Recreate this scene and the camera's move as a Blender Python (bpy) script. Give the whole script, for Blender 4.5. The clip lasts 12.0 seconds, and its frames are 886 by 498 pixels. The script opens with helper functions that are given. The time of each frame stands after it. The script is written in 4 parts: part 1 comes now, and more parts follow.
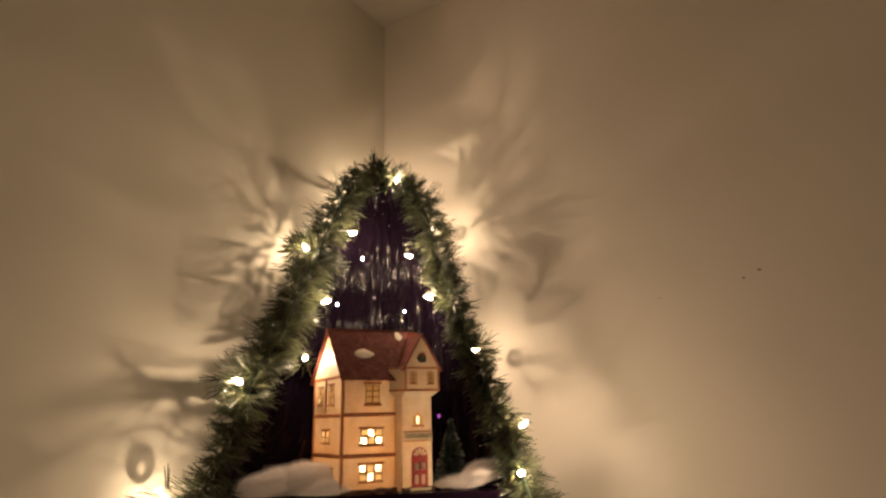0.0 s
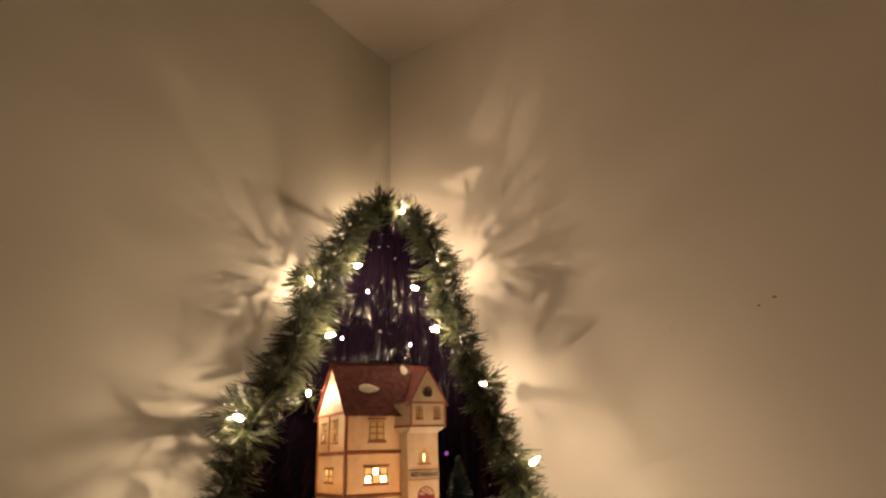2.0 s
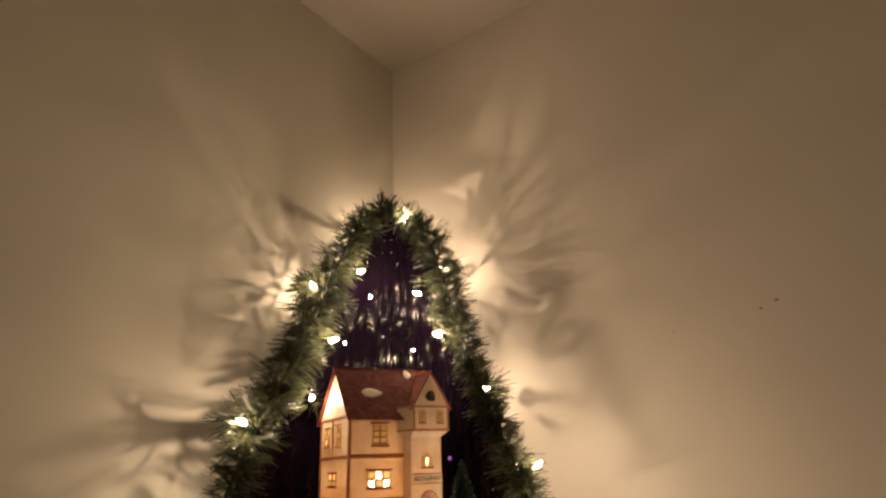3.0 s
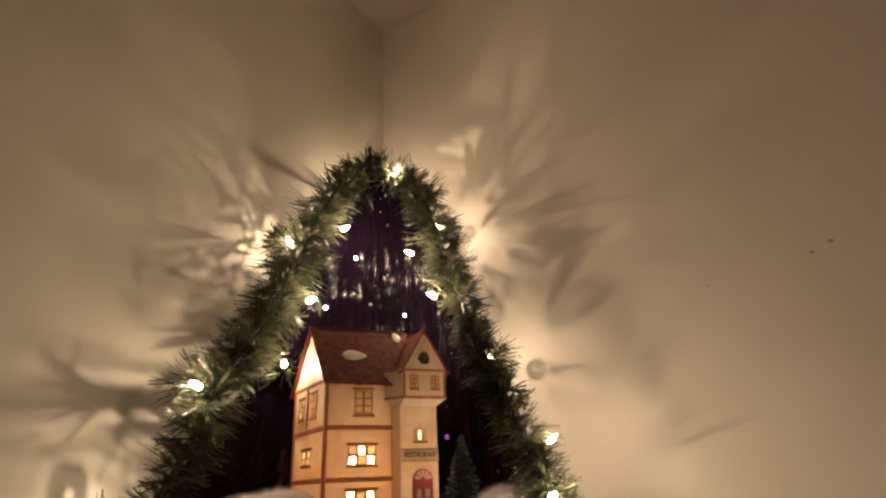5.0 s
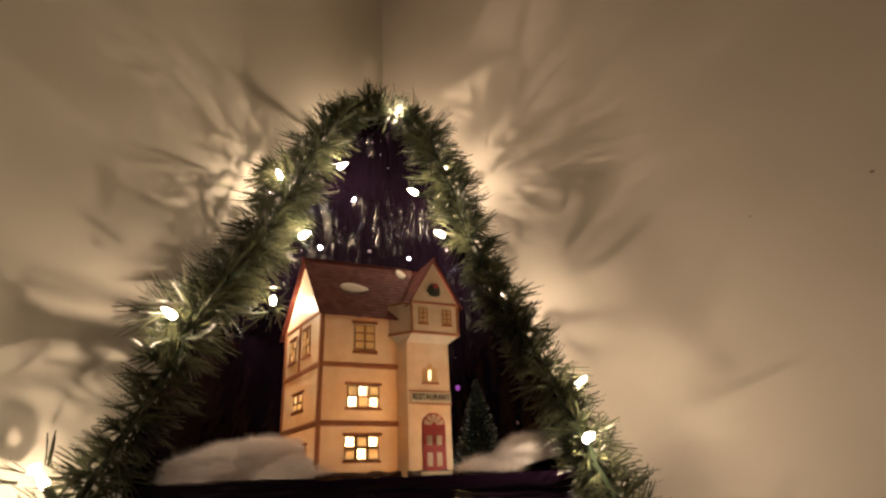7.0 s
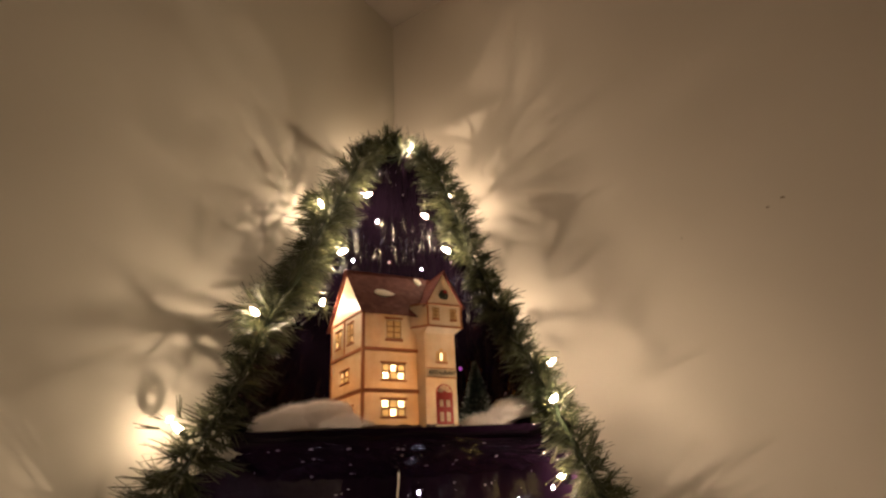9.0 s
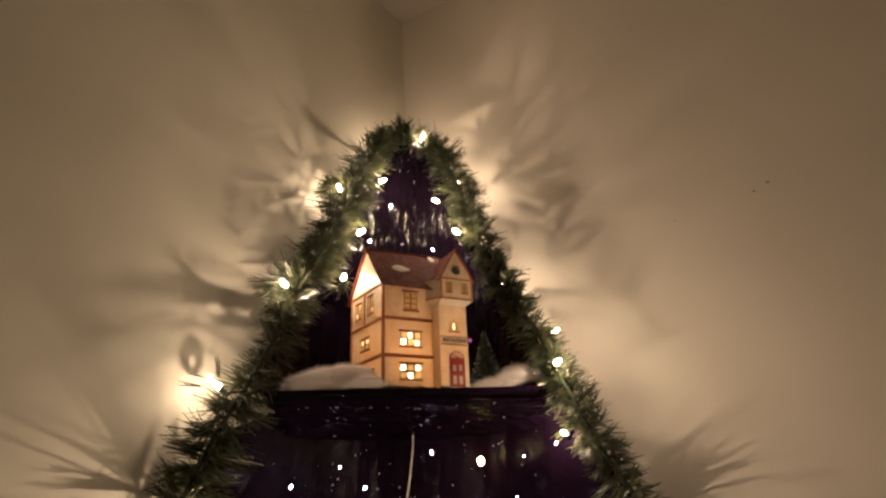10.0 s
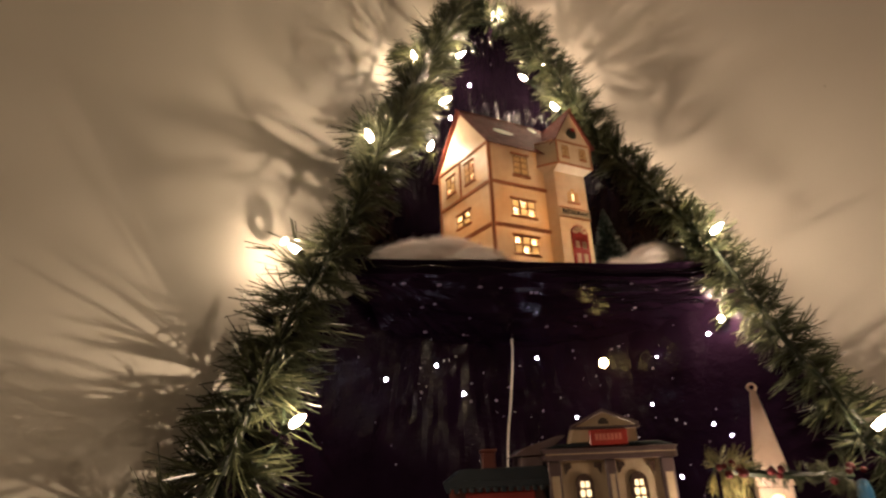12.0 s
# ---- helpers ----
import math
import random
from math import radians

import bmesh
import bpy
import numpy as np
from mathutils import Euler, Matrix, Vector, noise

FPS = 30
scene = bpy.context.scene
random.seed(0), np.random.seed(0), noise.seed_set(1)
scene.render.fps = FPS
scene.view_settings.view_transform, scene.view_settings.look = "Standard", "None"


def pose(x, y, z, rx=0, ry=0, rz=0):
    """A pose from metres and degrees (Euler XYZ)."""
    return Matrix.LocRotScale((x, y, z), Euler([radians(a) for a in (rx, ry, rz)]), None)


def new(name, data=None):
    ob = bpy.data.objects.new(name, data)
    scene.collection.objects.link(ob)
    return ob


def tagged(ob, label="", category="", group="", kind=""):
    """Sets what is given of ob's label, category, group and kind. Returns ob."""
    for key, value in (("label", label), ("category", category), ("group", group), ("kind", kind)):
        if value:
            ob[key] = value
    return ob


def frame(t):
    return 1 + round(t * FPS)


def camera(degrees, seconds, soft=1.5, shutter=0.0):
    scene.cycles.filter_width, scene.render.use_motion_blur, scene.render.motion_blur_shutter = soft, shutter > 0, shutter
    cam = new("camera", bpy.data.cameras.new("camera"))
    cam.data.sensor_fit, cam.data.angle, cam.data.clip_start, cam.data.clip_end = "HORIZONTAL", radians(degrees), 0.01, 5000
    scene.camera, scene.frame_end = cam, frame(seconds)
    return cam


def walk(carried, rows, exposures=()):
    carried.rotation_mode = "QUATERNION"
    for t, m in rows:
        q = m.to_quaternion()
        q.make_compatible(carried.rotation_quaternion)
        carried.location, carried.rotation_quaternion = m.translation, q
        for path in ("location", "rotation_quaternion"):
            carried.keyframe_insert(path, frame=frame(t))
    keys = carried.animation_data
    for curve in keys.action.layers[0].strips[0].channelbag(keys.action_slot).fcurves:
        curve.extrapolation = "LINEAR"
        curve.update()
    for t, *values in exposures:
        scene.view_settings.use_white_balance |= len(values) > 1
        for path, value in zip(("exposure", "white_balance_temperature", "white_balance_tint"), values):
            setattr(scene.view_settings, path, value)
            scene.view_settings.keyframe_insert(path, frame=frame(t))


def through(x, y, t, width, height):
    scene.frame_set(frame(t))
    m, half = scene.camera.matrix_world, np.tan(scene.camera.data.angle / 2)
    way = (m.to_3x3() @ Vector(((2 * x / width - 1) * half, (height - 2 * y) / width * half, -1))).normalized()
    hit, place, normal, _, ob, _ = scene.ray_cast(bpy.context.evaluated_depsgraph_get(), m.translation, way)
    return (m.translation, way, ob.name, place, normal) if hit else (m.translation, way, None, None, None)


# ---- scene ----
cam = camera(74.5, 12.0, soft=2.4, shutter=0.5)
METRES, EYE, TILT, LEAN, TURN = 0.9, 1.62, 16.0, 1.4, 0.0
ROWS = [
    (0.0, 0.0, 0.0, 0.0, -0.0, 0.0, 0.0),
    (0.5, 0.0042, 0.0021, -0.002, 0.33, 1.27, 0.2),
    (1.0, 0.006, 0.0077, -0.0095, 0.53, 1.99, 0.33),
    (1.5, 0.0034, 0.0106, -0.0086, 0.78, 2.71, 0.46),
    (2.0, 0.009, 0.0145, -0.0082, 1.12, 3.57, 0.7),
    (2.5, 0.0165, 0.0128, -0.0091, 1.49, 4.32, 0.94),
    (3.0, 0.0098, 0.0098, -0.0167, 1.42, 4.56, 0.9),
    (5.0, 0.0065, 0.1439, -0.1061, 1.1, 6.29, 1.18),
    (5.5, -0.0082, 0.206, -0.1241, 0.71, 6.62, 1.12),
    (6.0, -0.0216, 0.2521, -0.1485, 0.7, 6.97, 1.09),
    (6.5, -0.0222, 0.2668, -0.165, 0.5, 7.04, 1.15),
    (7.0, -0.0192, 0.2409, -0.1908, 0.26, 7.01, 1.13),
    (9.0, -0.0361, 0.0247, -0.1939, -0.25, 6.91, 1.14),
    (9.5, -0.0491, -0.0082, -0.2189, -0.4, 6.85, 1.03),
    (10.0, -0.0597, -0.043, -0.2311, -0.5, 6.71, 0.94),
    (10.5, -0.0826, -0.0693, -0.239, -0.71, 6.84, 0.91),
    (11.0, -0.1294, 0.0044, -0.2821, -0.91, 6.58, 0.81),
    (11.5, -0.1748, 0.0898, -0.3486, -0.83, 5.95, 0.82),
    (12.0, -0.2035, 0.1367, -0.3734, -0.66, 5.57, 0.72),
]
walk(cam, [(t, pose(0, 0, EYE, TILT, LEAN, TURN) @ pose(METRES * x, METRES * y, METRES * z, 90 + pitch, roll, yaw)) for t, x, y, z, yaw, pitch, roll in ROWS],
     [(0.0, 0.17, 6950, 10), (3.0, 0.18, 6800, 10), (5.5, 0.03, 6550, 10), (7.0, -0.05, 6500, 10), (9.5, 0.07, 6600, 10), (12.0, 0.12, 6420, 11)])

# ---- light: every lamp of the place is a lit bulb built below; the room is closed and bounces their light ----
world = bpy.data.worlds.new("night")
world.use_nodes = True
world.node_tree.nodes["Background"].inputs[0].default_value = (0.010, 0.008, 0.006, 1)
world.node_tree.nodes["Background"].inputs[1].default_value = 0.5
scene.world = world
BULB_GLOW, BULB_WATTS, PIN_GLOW, HOUSE_WATTS, LAMP_GLOW = 24.0, 0.44, 42.0, 1.22, 34.0
WARM = (1.0, 0.735, 0.50)


# ---- materials ----
class Nodes:
    """A small wrapper to write node trees in few lines."""

    def __init__(self, name):
        self.mat = bpy.data.materials.new(name)
        self.mat.use_nodes = True
        self.tree = self.mat.node_tree
        self.bsdf = self.tree.nodes["Principled BSDF"]
        self.out = self.tree.nodes["Material Output"]

    def add(self, kind, **values):
        node = self.tree.nodes.new(kind)
        for key, value in values.items():
            node.inputs[key.replace("_", " ")].default_value = value
        return node

    def link(self, a, b):
        self.tree.links.new(a, b)

    def noise(self, scale, detail=3.0, rough=0.55, stretch=None):
        tex = self.add("ShaderNodeTexNoise", Scale=scale, Detail=detail, Roughness=rough)
        coord = self.add("ShaderNodeTexCoord")
        if stretch:
            mapping = self.add("ShaderNodeMapping", Scale=stretch)
            self.link(coord.outputs["Object"], mapping.inputs[0])
            self.link(mapping.outputs[0], tex.inputs["Vector"])
        else:
            self.link(coord.outputs["Object"], tex.inputs["Vector"])
        return tex.outputs["Fac"]

    def ramp(self, fac, *stops):
        node = self.add("ShaderNodeValToRGB")
        ramp = node.color_ramp
        while len(ramp.elements) < len(stops):
            ramp.elements.new(0.5)
        for el, (at, colour) in zip(ramp.elements, stops):
            el.position, el.color = at, (*colour, 1)
        self.link(fac, node.inputs[0])
        return node.outputs[0]

    def bump(self, fac, strength, distance, before=None):
        node = self.add("ShaderNodeBump", Strength=strength, Distance=distance)
        self.link(fac, node.inputs["Height"])
        if before:
            self.link(before, node.inputs["Normal"])
        return node.outputs[0]

    def set(self, **values):
        for key, value in values.items():
            self.bsdf.inputs[key.replace("_", " ")].default_value = value
        return self

    def colour(self, socket):
        self.link(socket, self.bsdf.inputs["Base Color"])
        return self

    def normal(self, socket):
        self.link(socket, self.bsdf.inputs["Normal"])
        return self

    def translucent(self, share, colour):
        """Lets a share of the light through the sheet."""
        node, mix = self.add("ShaderNodeBsdfTranslucent", Color=(*colour, 1)), self.add("ShaderNodeMixShader", Fac=share)
        self.link(self.bsdf.outputs[0], mix.inputs[1])
        self.link(node.outputs[0], mix.inputs[2])
        self.link(mix.outputs[0], self.out.inputs["Surface"])
        return self


def paint(name, low, high, scale=40.0, rough=0.5, grain=0.1, depth=0.001, metal=0.0, spec=0.5):
    """A painted or plain surface whose tone wanders between two colours, with a fine relief."""
    n = Nodes(name)
    n.colour(n.ramp(n.noise(scale), (0.3, low), (0.7, high)))
    n.normal(n.bump(n.noise(scale * 9, 2), grain, depth))
    return n.set(Roughness=rough, Metallic=metal, Specular_IOR_Level=spec)


def wall_paint(name, low, high):
    n = Nodes(name)
    n.colour(n.ramp(n.noise(1.7, 5), (0.25, low), (0.75, high)))
    fine = n.bump(n.noise(420, 2), 0.12, 0.0006)
    n.normal(n.bump(n.noise(9, 3), 0.10, 0.004, fine))
    return n.set(Roughness=0.62, Specular_IOR_Level=0.3).mat


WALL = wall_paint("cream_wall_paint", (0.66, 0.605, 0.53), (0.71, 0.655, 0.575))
# the same cream, with the west wall's dimmer, greener light put into the colour
WALL_SHADE = wall_paint("shaded_cream_wall_paint", (0.60, 0.567, 0.482), (0.65, 0.615, 0.525))
# ceiling colour set below the walls' cream, so the bulbs light it less
CEIL = wall_paint("dimmed_cream_ceiling_paint", (0.43, 0.385, 0.33), (0.48, 0.43, 0.37))
FLOOR = paint("brown_floor", (0.16, 0.10, 0.06), (0.24, 0.16, 0.10), 6).mat
SCUFF = paint("scuff", (0.24, 0.19, 0.14), (0.34, 0.28, 0.21), 300).mat


def ceramic(name, low, high, share, through, rough=0.32):
    n = paint(name, low, high, 55, rough, 0.25, 0.0008)
    # a thin brown wash left in the hollows of the glaze
    wash, mix = n.ramp(n.noise(24, 5, 0.7), (0.36, (1, 1, 1)), (0.62, (0.0, 0.0, 0.0))), n.add("ShaderNodeMix")
    mix.data_type, mix.blend_type = "RGBA", "MULTIPLY"
    keep = n.add("ShaderNodeMath")
    keep.operation = "MULTIPLY"
    n.link(wash, keep.inputs[0])
    keep.inputs[1].default_value = 0.5
    n.link(keep.outputs[0], mix.inputs["Factor"])
    n.link(n.bsdf.inputs["Base Color"].links[0].from_socket, mix.inputs[6])
    mix.inputs[7].default_value = (0.80, 0.62, 0.42, 1)
    n.colour(mix.outputs[2])
    return n.translucent(share, through).mat


CREAM = ceramic("cream_glazed_ceramic", (0.61, 0.52, 0.375), (0.71, 0.625, 0.465), 0.030, (0.95, 0.44, 0.15), 0.42)
BROWN = ceramic("brown_glaze", (0.33, 0.125, 0.050), (0.44, 0.180, 0.078), 0.006, (0.6, 0.16, 0.05), 0.5)
PANE = ceramic("amber_painted_pane", (0.55, 0.36, 0.16), (0.66, 0.46, 0.22), 0.075, (0.95, 0.66, 0.30))
DOOR = ceramic("red_glaze", (0.31, 0.016, 0.010), (0.40, 0.030, 0.018), 0.01, (0.7, 0.08, 0.04))
ROSE = ceramic("pale_rose_pane", (0.56, 0.37, 0.25), (0.66, 0.46, 0.32), 0.03, (0.95, 0.6, 0.35))
SIGN = ceramic("tan_sign_glaze", (0.70, 0.60, 0.41), (0.78, 0.68, 0.48), 0.04, (0.8, 0.5, 0.2))
SNOWPAINT = ceramic("snow_glaze", (0.80, 0.72, 0.58), (0.86, 0.79, 0.66), 0.1, (0.95, 0.6, 0.3), 0.6)
INK = paint("dark_lettering", (0.03, 0.02, 0.015), (0.06, 0.04, 0.03), 200).mat
WREATHGREEN = paint("wreath_green", (0.012, 0.020, 0.010), (0.028, 0.040, 0.018), 400, 0.5, 0.6).mat
BERRYRED = paint("dark_red_berry", (0.050, 0.004, 0.007), (0.10, 0.008, 0.012), 200, 0.7, spec=0.2).mat
UMBER = paint("umber_glaze", (0.035, 0.018, 0.012), (0.07, 0.035, 0.022), 90, 0.4).mat
RED = paint("red_berry", (0.20, 0.010, 0.012), (0.32, 0.020, 0.020), 200, 0.3).mat


def shingle_glaze():
    n = Nodes("red_brown_roof_glaze")
    tint = n.add("ShaderNodeNewGeometry").outputs["Random Per Island"]
    mixed = n.add("ShaderNodeMath")
    mixed.operation = "MULTIPLY_ADD"
    n.link(n.noise(90, 3), mixed.inputs[0])
    mixed.inputs[1].default_value = 0.6
    half = n.add("ShaderNodeMath")
    half.operation = "MULTIPLY"
    n.link(tint, half.inputs[0])
    half.inputs[1].default_value = 0.4
    n.link(half.outputs[0], mixed.inputs[2])
    n.colour(n.ramp(mixed.outputs[0], (0.2, (0.118, 0.036, 0.029)), (0.55, (0.180, 0.057, 0.046)), (0.85, (0.245, 0.086, 0.070))))
    n.normal(n.bump(n.noise(700, 2), 0.35, 0.0007))
    return n.set(Roughness=0.72, Specular_IOR_Level=0.05).translucent(0.02, (0.7, 0.2, 0.1)).mat


ROOF = shingle_glaze()


def film_sheet(name, low, high, coarse, fine, rough, gloss):
    """Thin crumpled film; coarse and fine give how far its two sizes of crease are drawn out along x, y and z."""
    n = Nodes(name)
    n.colour(n.ramp(n.noise(14, 4), (0.3, low), (0.7, high)))
    crease = n.bump(n.noise(40, 4, 0.62, coarse), 0.45, 0.003)
    n.normal(n.bump(n.noise(170, 3, 0.6, fine), 0.25, 0.0012, crease))
    return n.set(Roughness=rough, Specular_IOR_Level=gloss).mat


FILM = film_sheet("dark_purple_plastic_film", (0.0030, 0.0017, 0.0036), (0.0068, 0.0035, 0.0082), (1.9, 1.9, 0.6), (1.5, 1.5, 0.5), 0.12, 0.13)
# same film pulled taut; its base is lightened to imitate more light below
FILM_TAUT_LIFTED = film_sheet("dark_purple_film_taut_lightened", (0.0056, 0.0024, 0.0062), (0.0120, 0.0050, 0.0138), (0.4, 2.4, 2.4), (0.35, 1.8, 1.8), 0.13, 0.055)
STARDOT = paint("printed_star_white", (0.55, 0.50, 0.60), (0.75, 0.70, 0.78), 300, 0.35).mat
STARDIM = paint("printed_star_lilac", (0.20, 0.15, 0.24), (0.30, 0.24, 0.34), 300, 0.35).mat


def pvc(name, dark, mid, light, share=0.22, rough=0.42):
    n = Nodes(name)
    tint = n.add("ShaderNodeNewGeometry").outputs["Random Per Island"]
    n.colour(n.ramp(tint, (0.0, dark), (0.55, mid), (1.0, light)))
    return n.set(Roughness=rough, Specular_IOR_Level=0.45).translucent(share, light).mat


NEEDLE = pvc("green_tinsel_needles", (0.005, 0.008, 0.004), (0.016, 0.021, 0.010), (0.110, 0.120, 0.062), 0.25, 0.36)
BRUSH = pvc("dark_teal_bristles", (0.005, 0.013, 0.014), (0.011, 0.027, 0.026), (0.028, 0.050, 0.048), 0.1)
FROST = pvc("frosted_tips", (0.20, 0.24, 0.24), (0.35, 0.38, 0.36), (0.5, 0.52, 0.5), 0.2)
STRAW = pvc("yellow_green_needles", (0.050, 0.050, 0.018), (0.150, 0.140, 0.055), (0.300, 0.270, 0.120), 0.25, 0.4)
WIRE = paint("dark_green_wire", (0.010, 0.018, 0.008), (0.020, 0.032, 0.014), 200, 0.5).mat
WHITECABLE = paint("white_cable", (0.62, 0.56, 0.50), (0.72, 0.66, 0.60), 90, 0.4).mat
COTTON = Nodes("white_cotton")
COTTON.colour(COTTON.ramp(COTTON.noise(60, 4), (0.3, (0.86, 0.82, 0.80)), (0.7, (0.93, 0.90, 0.88))))
COTTON.normal(COTTON.bump(COTTON.noise(260, 4), 0.6, 0.002))
COTTON = COTTON.set(Roughness=0.95, Specular_IOR_Level=0.1).translucent(0.45, (0.95, 0.88, 0.84)).mat
FIBRE = pvc("cotton_fibres", (0.80, 0.76, 0.74), (0.88, 0.84, 0.82), (0.94, 0.91, 0.89), 0.45, 0.9)
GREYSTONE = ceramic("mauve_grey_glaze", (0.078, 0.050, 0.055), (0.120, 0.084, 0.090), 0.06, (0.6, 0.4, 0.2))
IVORY = ceramic("ivory_glaze", (0.45, 0.36, 0.25), (0.55, 0.46, 0.33), 0.15, (0.9, 0.55, 0.25))
SIGNPALE = ceramic("faded_pink_lettering", (0.62, 0.20, 0.15), (0.72, 0.28, 0.22), 0.1, (0.9, 0.4, 0.3))
SIGNRED = ceramic("red_sign_glaze", (0.34, 0.030, 0.025), (0.44, 0.048, 0.038), 0.1, (0.8, 0.1, 0.05))
TEAL = ceramic("teal_glaze", (0.005, 0.010, 0.016), (0.009, 0.017, 0.026), 0.05, (0.1, 0.3, 0.3))
BRICKRED = ceramic("brick_red_glaze", (0.070, 0.016, 0.012), (0.105, 0.026, 0.018), 0.08, (0.7, 0.2, 0.1))
SPIRE = ceramic("pale_spire_glaze", (0.52, 0.42, 0.36), (0.60, 0.50, 0.43), 0.15, (0.9, 0.6, 0.4))
BLUE = paint("blue_glaze", (0.010, 0.045, 0.095), (0.02, 0.08, 0.15), 90, 0.3).mat


def lit(name, colour, strength):
    n = Nodes(name)
    n.set(Roughness=0.3, Emission_Strength=strength)
    n.bsdf.inputs["Base Color"].default_value = (*colour, 1)
    n.bsdf.inputs["Emission Color"].default_value = (*colour, 1)
    return n.mat


def clear_bulb():
    """Clear plastic round a filament: it glows and lets the filament's light out on all sides."""
    n = Nodes("warm_lit_bulb")
    glow, clear, both = n.add("ShaderNodeEmission", Color=(*WARM, 1), Strength=BULB_GLOW), n.add("ShaderNodeBsdfTransparent"), n.add("ShaderNodeAddShader")
    n.link(glow.outputs[0], both.inputs[0])
    n.link(clear.outputs[0], both.inputs[1])
    n.link(both.outputs[0], n.out.inputs["Surface"])
    return n.mat


BULB = clear_bulb()
PIN = lit("cool_lit_led", (0.86, 0.78, 1.0), PIN_GLOW)
YELLOW = lit("amber_lit_led", (1.0, 0.72, 0.22), 45.0)


# ---- builders ----
def mesh_of(bm, name="mesh"):
    me = bpy.data.meshes.new(name)
    bmesh.ops.recalc_face_normals(bm, faces=bm.faces)
    bm.to_mesh(me)
    bm.free()
    return me


def part(name, data, material, parent=None, label="", smooth=False):
    """Links a bmesh or mesh as ONE object under a thing or a part."""
    me = mesh_of(data, name) if isinstance(data, bmesh.types.BMesh) else data
    if not me.materials:
        me.materials.append(material)
    if smooth:
        me.shade_smooth()
    ob = new(name, me)
    ob.parent = parent
    if label:
        ob["label"] = label
    return ob


def thing(name, at, label, category, group="", turn=0.0, kind=""):
    ob = new(name)
    ob.empty_display_size = 0.02
    ob.matrix_basis = pose(*at, 0, 0, turn)
    return tagged(ob, label, category, group, kind)


def box(bm, x0, x1, y0, y1, z0, z1, bevel=0.0, wobble=0.0):
    made = bmesh.ops.create_cube(bm, size=1.0)["verts"]
    for v in made:
        v.co = Vector(((x0 + x1) / 2 + v.co.x * (x1 - x0), (y0 + y1) / 2 + v.co.y * (y1 - y0), (z0 + z1) / 2 + v.co.z * (z1 - z0)))
        v.co += Vector([random.uniform(-wobble, wobble) for _ in range(3)])
    if bevel:
        bmesh.ops.bevel(bm, geom=list({e for v in made for e in v.link_edges}), offset=bevel, segments=1, affect="EDGES")
    return bm


def bar(*args, **more):
    return box(bmesh.new(), *args, **more)


def lathe(profile, segs=12):
    """A turned shape from (radius, height) pairs."""
    bm = bmesh.new()
    rings = []
    for r, z in profile:
        rings.append([bm.verts.new((r * math.cos(2 * math.pi * k / segs), r * math.sin(2 * math.pi * k / segs), z)) for k in range(segs)] if r > 1e-6 else [bm.verts.new((0, 0, z))])
    for a, b in zip(rings, rings[1:]):
        for k in range(segs):
            some = [a[k % len(a)], a[(k + 1) % len(a)], b[(k + 1) % len(b)], b[k % len(b)]]
            some = [v for n, v in enumerate(some) if v not in some[:n]]
            if len(some) > 2:
                bm.faces.new(some)
    return bm


def tube(points, radius, segs=6, bm=None):
    bm = bm or bmesh.new()
    points = [Vector(p) for p in points]
    rings = []
    for n, p in enumerate(points):
        along = (points[min(n + 1, len(points) - 1)] - points[max(n - 1, 0)]).normalized()
        side = along.cross(Vector((0.31, 0.77, 0.56))).normalized()
        up = along.cross(side)
        rings.append([bm.verts.new(p + radius * (math.cos(2 * math.pi * k / segs) * side + math.sin(2 * math.pi * k / segs) * up)) for k in range(segs)])
    for a, b in zip(rings, rings[1:]):
        for k in range(segs):
            bm.faces.new((a[k], a[(k + 1) % segs], b[(k + 1) % segs], b[k]))
    bm.faces.new(rings[0][::-1])
    bm.faces.new(rings[-1])
    return bm


def spline(points, step=0.01):
    """A smooth line (Catmull-Rom) through rows of points, resampled every step."""
    p = np.array(points, float)
    p = np.vstack([2 * p[0] - p[1], p, 2 * p[-1] - p[-2]])
    out = []
    for a, b, c, d in zip(p, p[1:], p[2:], p[3:]):
        k = max(2, int(np.linalg.norm(c[:3] - b[:3]) / step))
        t = np.linspace(0, 1, k, endpoint=False)[:, None]
        out.append(0.5 * (2 * b + (c - a) * t + (2 * a - 5 * b + 4 * c - d) * t**2 + (3 * b - a - 3 * c + d) * t**3))
    out.append(p[-2][None])
    return np.vstack(out)


def blades(roots, ways, bends, lengths, widths, name, keep=None, tip=0.6):
    """Many thin curved blades in one mesh: three segments each, with a cut end."""
    verts, faces = [], []
    count = len(roots)
    spin = np.random.normal(size=(count, 3))
    side = np.cross(ways, spin)
    side /= np.linalg.norm(side, axis=1)[:, None]
    for s, w in ((0.0, 0.9), (0.35, 1.0), (0.7, 0.95), (1.0, tip)):
        mid = roots + ways * (lengths * s)[:, None] + bends * (lengths * s * s)[:, None]
        verts += [mid - side * (widths * w / 2)[:, None], mid + side * (widths * w / 2)[:, None]]
    v = np.stack(verts, 1)
    if keep:
        v = keep(v.reshape(-1, 3)).reshape(v.shape)
    base = np.arange(count)[:, None] * 8
    quads = np.concatenate([base + [0, 1, 3, 2], base + [2, 3, 5, 4], base + [4, 5, 7, 6]])
    me = bpy.data.meshes.new(name)
    me.from_pydata(v.reshape(-1, 3).tolist(), [], quads.tolist())
    return me


def unit(a):
    return a / np.linalg.norm(a, axis=-1, keepdims=True)


# ---- the room: a closed corner room; x runs along one wall, y into the corner ----
CORNER, ROOM_TURN, HIGH, ROOM = (-0.107, 1.087), -33.92, 2.435, 3.6
room = pose(*CORNER, 0, 0, 0, ROOM_TURN)
